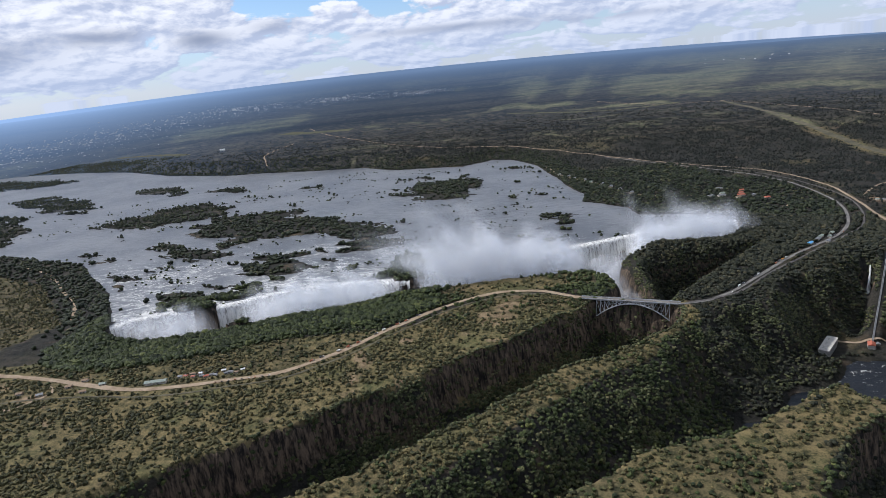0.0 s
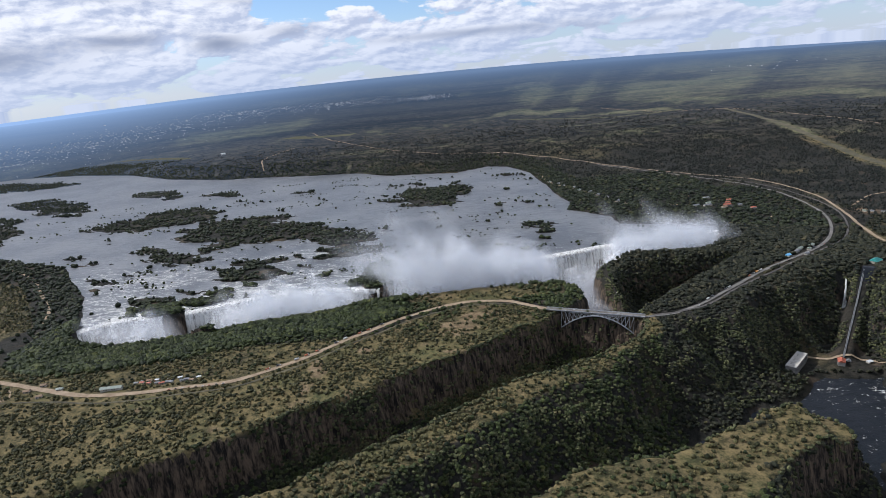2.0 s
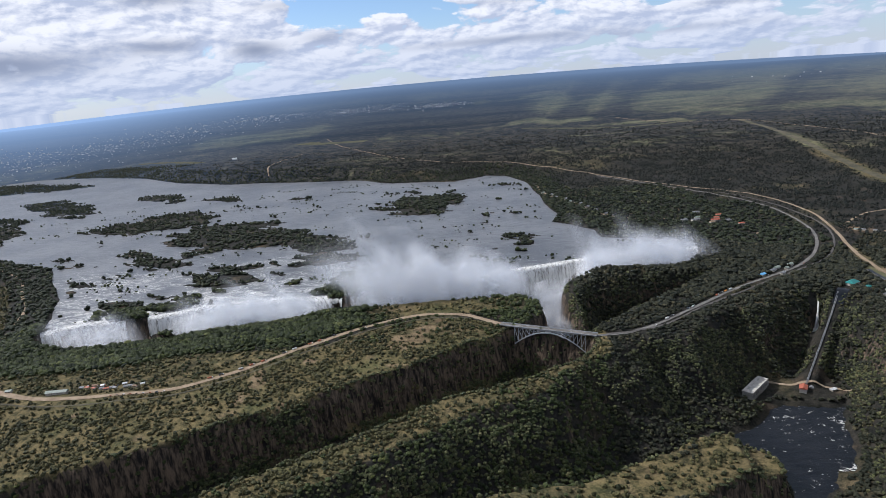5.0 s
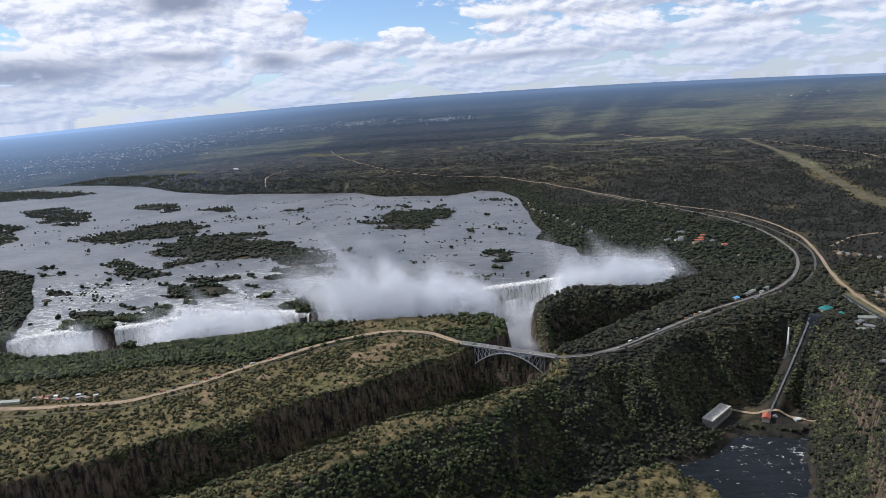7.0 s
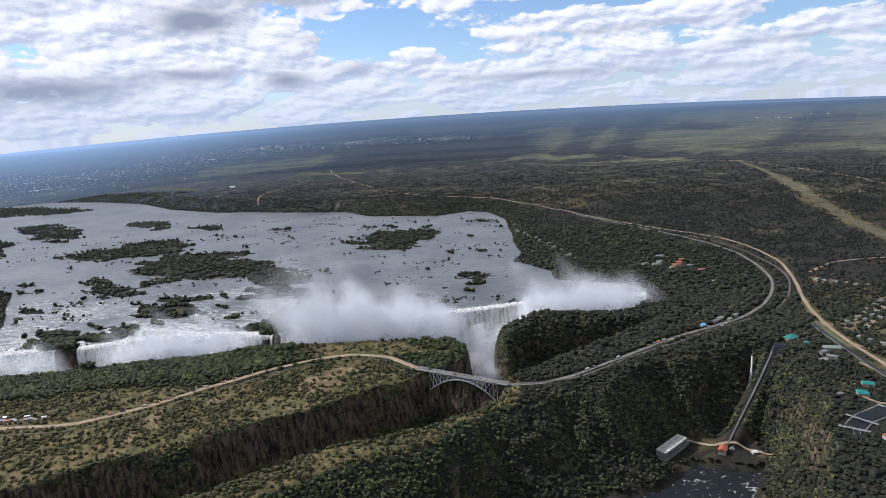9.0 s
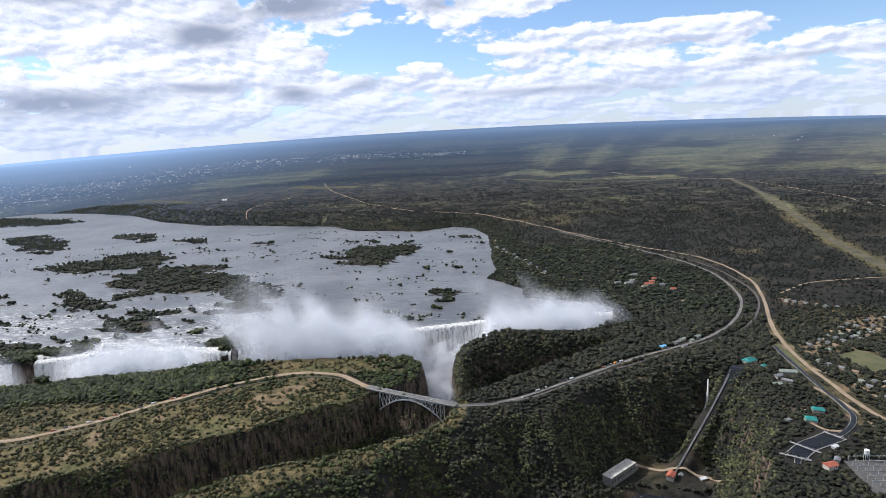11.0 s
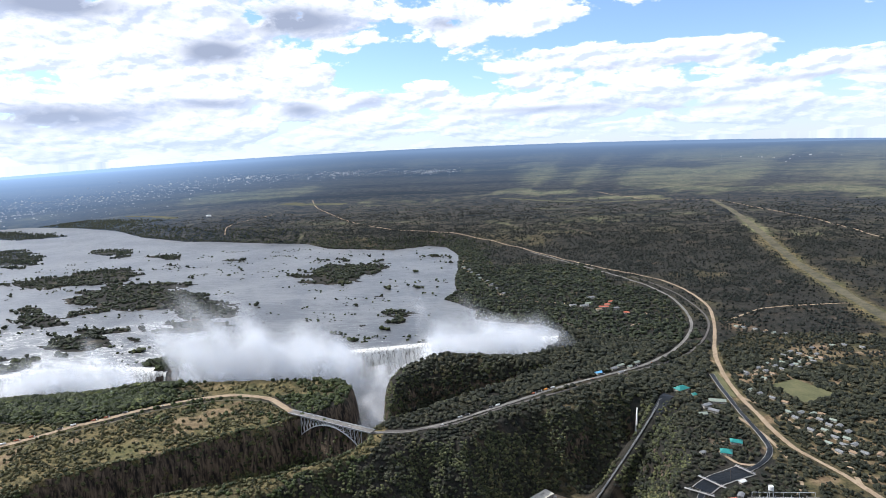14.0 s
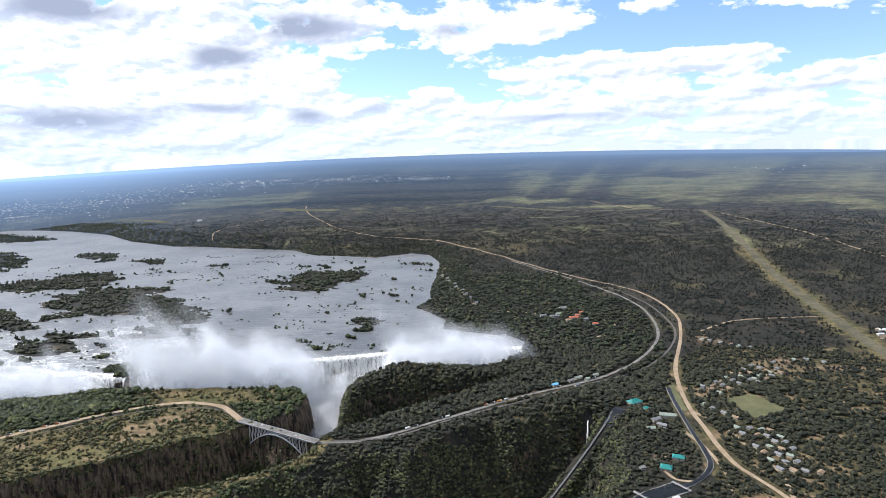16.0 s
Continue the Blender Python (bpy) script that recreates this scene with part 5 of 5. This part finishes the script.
def stand(name, x, y, size, mat, label, lobes, seed, kinds=6, flat=0.75, level=None):
    """Many trees on the ground as one mass of foliage."""
    rng = np.random.default_rng(seed)
    z = terrain(x, y) if level is None else np.full(len(x), level - 0.6)
    which = rng.integers(0, kinds, len(x))
    Vs, Fs, base = [], [], 0
    for k in range(kinds):
        if lobes:
            tv, tf = crown(rng, lobes, flat)
        else:
            tv, tf = OCTA_V * (1 + rng.uniform(-0.3, 0.3, (6, 1))) * np.array((0.95, 0.95, flat)) + np.array((0, 0, 0.45)), OCTA_F
        s = which == k
        if not s.any():
            continue
        a = rng.uniform(0, 2 * np.pi, s.sum())
        c, sn = np.cos(a), np.sin(a)
        sz = size[s]
        X = (tv[None, :, 0] * c[:, None] - tv[None, :, 1] * sn[:, None]) * sz[:, None] + x[s][:, None]
        Y = (tv[None, :, 0] * sn[:, None] + tv[None, :, 1] * c[:, None]) * sz[:, None] + y[s][:, None]
        Z = tv[None, :, 2] * (sz * rng.uniform(0.8, 1.35, len(sz)))[:, None] + z[s][:, None]
        P = np.stack([X, Y, Z], -1).reshape(-1, 3)
        Fs.append((tf[None] + (np.arange(s.sum()) * len(tv))[:, None, None]).reshape(-1, 3) + base)
        Vs.append(P)
        base += len(P)
    ob = new(name, np_mesh(name, np.concatenate(Vs), np.concatenate(Fs), mat))
    return tagged(ob, label, "trees", kind="stuff")


def scatter(n, r0, r1, a0, a1, seed, accept):
    rng = np.random.default_rng(seed)
    r = np.sqrt(rng.uniform(r0 * r0, r1 * r1, n))
    a = np.radians(rng.uniform(a0, a1, n))
    x, y = C0[0] + r * np.sin(a), C0[1] + r * np.cos(a)
    p = accept(x, y)
    s = rng.uniform(0, 1, n) < p
    return x[s], y[s]


def land(x, y):
    """1 on dry land away from roads, 0 in water or on a road."""
    z = terrain(x, y)
    ok = (z > 0.9) | ((signed(x, y, RIVER_PLAN, 40) < -3) & (z > -92))
    ok &= edge_dist(x, y, ROAD_W) > 9
    ok &= (edge_dist(x, y, ROAD_E) > 8) & (edge_dist(x, y, ROAD_N) > 9) & (edge_dist(x, y, RUNWAY) > 20)
    near = (np.hypot(x - 700, y - 850) < 420)
    if near.any():
        xs, ys = x[near], y[near]
        free = np.ones(len(xs), bool)
        for line, gap in ((PIPE_WAY, 8), (CANAL, 9), (BASIN, 18), (HEAD, 11), (CASCADE, 6)):
            free &= edge_dist(xs, ys, line) > gap
        free &= ~inside(xs, ys, FIELD) & ~inside(xs, ys, YARD) & (signed(xs, ys, PAD, 30) < 2)
        ok[near] &= free
    chasm = (y < 1240) & (y > 880) & (x < 600)
    ok[chasm] &= signed(x[chasm], y[chasm], G1, 20) < -1
    rail = (y < 1800) & (x > -800)
    ok[rail] &= (edge_dist(x[rail], y[rail], RAIL) > 4.5) & (edge_dist(x[rail], y[rail], RAIL_W) > 4)
    spots = np.array(CLEAR).reshape(-1, 3)
    for lo_x, hi_x, lo_y, hi_y in ((580, 1320, 680, 1560), (-660, -270, 720, 800), (320, 470, 1540, 1900)):
        i = np.flatnonzero(ok & (x > lo_x) & (x < hi_x) & (y > lo_y) & (y < hi_y))
        q = spots[(spots[:, 0] > lo_x) & (spots[:, 0] < hi_x) & (spots[:, 1] > lo_y) & (spots[:, 1] < hi_y)]
        if len(i) and len(q):
            ok[i] = ((x[i, None] - q[None, :, 0]) ** 2 + (y[i, None] - q[None, :, 1]) ** 2 > q[None, :, 2] ** 2).all(1)
    return ok.astype(float)


def wet(x, y):
    c = cover_at(x, y)
    return land(x, y) * np.clip(c[:, 0] - 0.15, 0, 1)


def drylot(x, y):
    c = cover_at(x, y)
    return land(x, y) * np.clip(0.25 + c[:, 1] * 0.6, 0, 1) * (c[:, 1] > 0.15) * (1 - 0.7 * c[:, 2]) * (0.22 + 0.78 * smooth(-0.34, 0.16, fbm(x / 38, y / 38, 95, 4))) * (1 - 0.75 * headland(x, y)) * (1 - 0.6 * (signed(x, y, SPUR, 60) > -10))


def scrub(x, y):
    """Rocks and reeds that stand in the shallow river."""
    d = signed(x, y, RIVER_PLAN, 40)
    n = fbm(x / 90, y / 45, 61, 3) + 0.5 * fbm(x / 18, y / 12, 67, 2)
    return (d > 12) * smooth(0.30, 0.55, n) * smooth(2700, 2100, y) * (0.5 + 0.5 * smooth(1500, 1150, y))


def steepness(x, y):
    e = 5.0
    z = terrain(np.concatenate([x + e, x - e, x, x]), np.concatenate([y, y, y + e, y - e])).reshape(4, -1)
    return np.hypot(z[0] - z[1], z[2] - z[3]) / (2 * e)


def slopes(x, y):
    ok = ((signed(x, y, G2, 20) > -10) | (signed(x, y, G3, 20) > -10) | (signed(x, y, RAVINE, 20) > -20)) & (signed(x, y, G1, 20) < -4)
    ok |= (x > 296) & (x < 420) & (y > 850) & (y < 1080)
    ok &= (edge_dist(x, y, PIPE_WAY) > 5) & (edge_dist(x, y, CASCADE) > 6) & (signed(x, y, PAD, 30) < 0) & (np.hypot(x - 663, y - 944) > 8) & (edge_dist(x, y, ROAD_E) > 7)
    p = np.zeros(len(x))
    i = np.flatnonzero(ok)
    p[i] = smooth(0.35, 1.1, steepness(x[i], y[i])) * (terrain(x[i], y[i]) > -90) * (0.35 + 0.65 * smooth(-0.25, 0.2, fbm(x[i] / 30, y[i] / 30, 91, 3))) * (1 - 0.85 * np.exp(-((x[i] - 252) ** 2 + (y[i] - 690) ** 2) / 1100)) * (1 - 0.6 * (np.abs(signed(x[i], y[i], SPUR, 60)) < 26))
    return p


rng = np.random.default_rng(5)
x, y = scatter(84000, 380, 1250, -66, 48, 1, wet)
size = rng.uniform(1.8, 3.5, len(x)) * (1 + 0.5 * smooth(820, 1000, y))
east = x > 318 + 12 * fbm(y / 30, x / 30, 3, 2)
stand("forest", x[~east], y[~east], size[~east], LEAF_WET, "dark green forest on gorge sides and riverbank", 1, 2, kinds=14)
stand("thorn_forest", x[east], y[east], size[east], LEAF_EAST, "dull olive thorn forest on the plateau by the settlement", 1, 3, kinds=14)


def rainforest(x, y):
    d = signed(x, y, G1, 120)
    return land(x, y) * (d < -4) * smooth(-95, -60, d) * (y < 1030) * (x < -40) * (0.75 + 0.25 * (x < -80))


x, y = scatter(60000, 850, 1300, -52, -8, 31, rainforest)
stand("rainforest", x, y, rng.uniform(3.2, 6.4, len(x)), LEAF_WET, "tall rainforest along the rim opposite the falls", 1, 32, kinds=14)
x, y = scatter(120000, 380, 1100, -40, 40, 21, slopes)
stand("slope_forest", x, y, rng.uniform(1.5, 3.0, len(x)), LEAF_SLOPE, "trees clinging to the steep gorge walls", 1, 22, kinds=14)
x, y = scatter(136000, 380, 1450, -66, 44, 3, drylot)
size = rng.uniform(1.2, 3.2, len(x))
east = x > 480
stand("bush", x[~east], y[~east], size[~east], LEAF_DRY, "olive bushes scattered over the dry plateau", 1, 4, kinds=14)
stand("bush", x[east], y[east], size[east] * 1.15, LEAF_EAST, "dull green bushes round the settlement", 1, 44, kinds=14)
x, y = scatter(40000, 1450, 2100, -66, -36, 33, drylot)
stand("bush", x, y, rng.uniform(1.6, 3.6, len(x)), LEAF_DRY, "olive bushes on the far bank of the river", 0, 34)


def riverside(x, y):
    d = signed(x, y, RIVER_PLAN, 400)
    far_ok = np.hypot(x - C0[0], y - C0[1]) > 1250
    ragged = np.where(d > 0, 0.12 + 0.88 * smooth(-0.22, 0.06, fbm(x / 46, y / 30, 103, 4)), 1.0)
    return wet(x, y) * ragged * (far_ok | (d > 0)) * np.maximum(smooth(-130, -40, d), 0.9 * ((x > 330) & (x < 830) & (y < 1900) & (d > -390)))


def plain(x, y):
    d = signed(x, y, RIVER_PLAN, 400)
    return land(x, y) * (d < -60) * (0.25 + 0.75 * smooth(-0.25, 0.3, fbm(x / 60, y / 60, 97, 3))) * (1 - 0.8 * cover_at(x, y)[:, 1])


x, y = scatter(170000, 1100, 3500, -50, 48, 5, riverside)
near = np.hypot(x - C0[0], y - C0[1]) < 2100
size = rng.uniform(2.8, 5.6, len(x))
stand("forest", x[near], y[near], size[near], LEAF_SHORE, "dark riverside woodland and island trees", 1, 6, kinds=14)
stand("forest", x[~near], y[~near], size[~near], LEAF_SHORE, "dark trees of the upper river and its islands", 0, 16, kinds=14)
x, y = scatter(64000, 1250, 2500, -30, 48, 6, plain)
stand("woodland", x, y, rng.uniform(1.8, 3.8, len(x)), LEAF_FAR, "grey-green thorn bush on the plain", 0, 12)
x, y = scatter(40000, 3500, 4180, -50, -15, 27, lambda x, y: land(x, y) * smooth(-260, -60, signed(x, y, RIVER_PLAN, 400)) * (0.3 + 0.7 * smooth(-0.2, 0.2, fbm(x / 90, y / 60, 99, 3))))
stand("woodland", x, y, rng.uniform(2.8, 5.4, len(x)), LEAF_SHORE, "dark trees along the far river bank", 0, 28)
x, y = scatter(46000, 2500, 3900, -50, 48, 7, lambda x, y: plain(x, y) * smooth(3700, 2500, np.hypot(x - C0[0], y - C0[1])))
stand("woodland", x, y, rng.uniform(2.2, 4.4, len(x)), LEAF_FAR, "distant dark bush", 0, 8)
x, y = scatter(34000, 900, 2500, -50, 30, 9, scrub)
stand("river_scrub", x, y, rng.uniform(1.2, 3.6, len(x)), LEAF_WET, "low rocks and reeds standing in the shallow river", 1, 10, level=0.0)


# the trees that stand nearest are things of their own
def tree_mesh(seed, mat_leaf):
    r = np.random.default_rng(seed)
    root = tagged(new("tree"), "small bushy tree with an olive crown on the plateau", "tree", "trees on the near plateau")
    bm = bmesh.new()
    bmesh.ops.create_cone(bm, cap_ends=True, segments=7, radius1=0.32, radius2=0.14, depth=2.4, matrix=Matrix.Translation((0, 0, 1.0)))
    for k in range(4):
        a = r.uniform(0, 6.28)
        beam(bm, (0, 0, 1.6 + 0.2 * k), (1.2 * math.cos(a), 1.2 * math.sin(a), 2.8 + 0.3 * k), 0.14, 0.14)
    part("trunk", bm, BARK, root)
    v, f = crown(r, 9, 0.8)
    v = v * np.array((2.9, 2.9, 3.0)) + np.array((0, 0, 1.4))
    ob = new("crown", np_mesh("crown", v, f, mat_leaf))
    ob.parent = root
    return root


tree_kinds = [tree_mesh(100 + k, LEAF_DRY if k < 4 else LEAF_WET) for k in range(6)]
x, y = scatter(3000, 380, 640, -64, 20, 55, lambda x, y: np.maximum(drylot(x, y), 0.6 * wet(x, y)) * (steepness(x, y) < 0.5))
z = terrain(x, y)
for k in range(min(len(x), 280)):
    m = pose(x[k], y[k], z[k] - 0.3, 0, 0, hr.uniform(0, 360))
    if k < 6:
        tree_kinds[k].matrix_world = m
    else:
        t = copy_thing(tree_kinds[k % 6], m)
        t.scale = (hr.uniform(0.6, 1.25),) * 3


# ---- the far town ----
tr = np.random.default_rng(8)
Vs, Fs = [], []
cube_v = np.array([(x, y, z) for x in (-1, 1) for y in (-1, 1) for z in (0, 1)], float)
cube_f = np.array([(0, 1, 3, 2), (4, 6, 7, 5), (0, 4, 5, 1), (2, 3, 7, 6), (1, 5, 7, 3), (0, 2, 6, 4)])
# the boxes at -39, 5350 are no houses: added for a bright white strip
town = [(-41, 6400, 5.0, 1000, 520), (-33, 6300, 5.0, 900, 420), (-28, 7600, 5.0, 1100, 260), (-21, 9000, 5.0, 900, 420), (-13, 9000, 4.0, 700, 320), (-6, 8200, 3.0, 500, 260), (-39, 5350, 1.6, 60, 60), (24, 9000, 6.0, 900, 22)]
for bear, dist, spread, deep, count in town:
    for k in range(count):
        a, d = radians(bear + tr.normal(0, spread * 0.55)), dist + tr.normal(0, deep)
        d = max(d, R_FAR + 150)
        rr = R_FAR + (R_END - R_FAR) * (1 - R_FAR / d)
        x, y = C0[0] + rr * math.sin(a), C0[1] + rr * math.cos(a)
        z = EYE_Z - (EYE_Z - float(far_level(np.array(x), np.array(y)))) * rr / d
        sz = 0.8 + 2.6 * tr.random() ** 3
        Vs.append(cube_v * np.array((sz * tr.uniform(1, 2), sz, sz * 0.9)) + np.array((x, y, z - 0.4)))
        Fs.append(cube_f + 8 * len(Fs))
tagged(new("far_town", np_mesh("far_town", np.concatenate(Vs), np.concatenate(Fs), make_plain("town_roofs", (0.55, 0.55, 0.53), (0.85, 0.84, 0.80), 0.3, 0.6))), "pale roofs of a distant town in the haze, with boxes for a white strip", "town", kind="stuff")
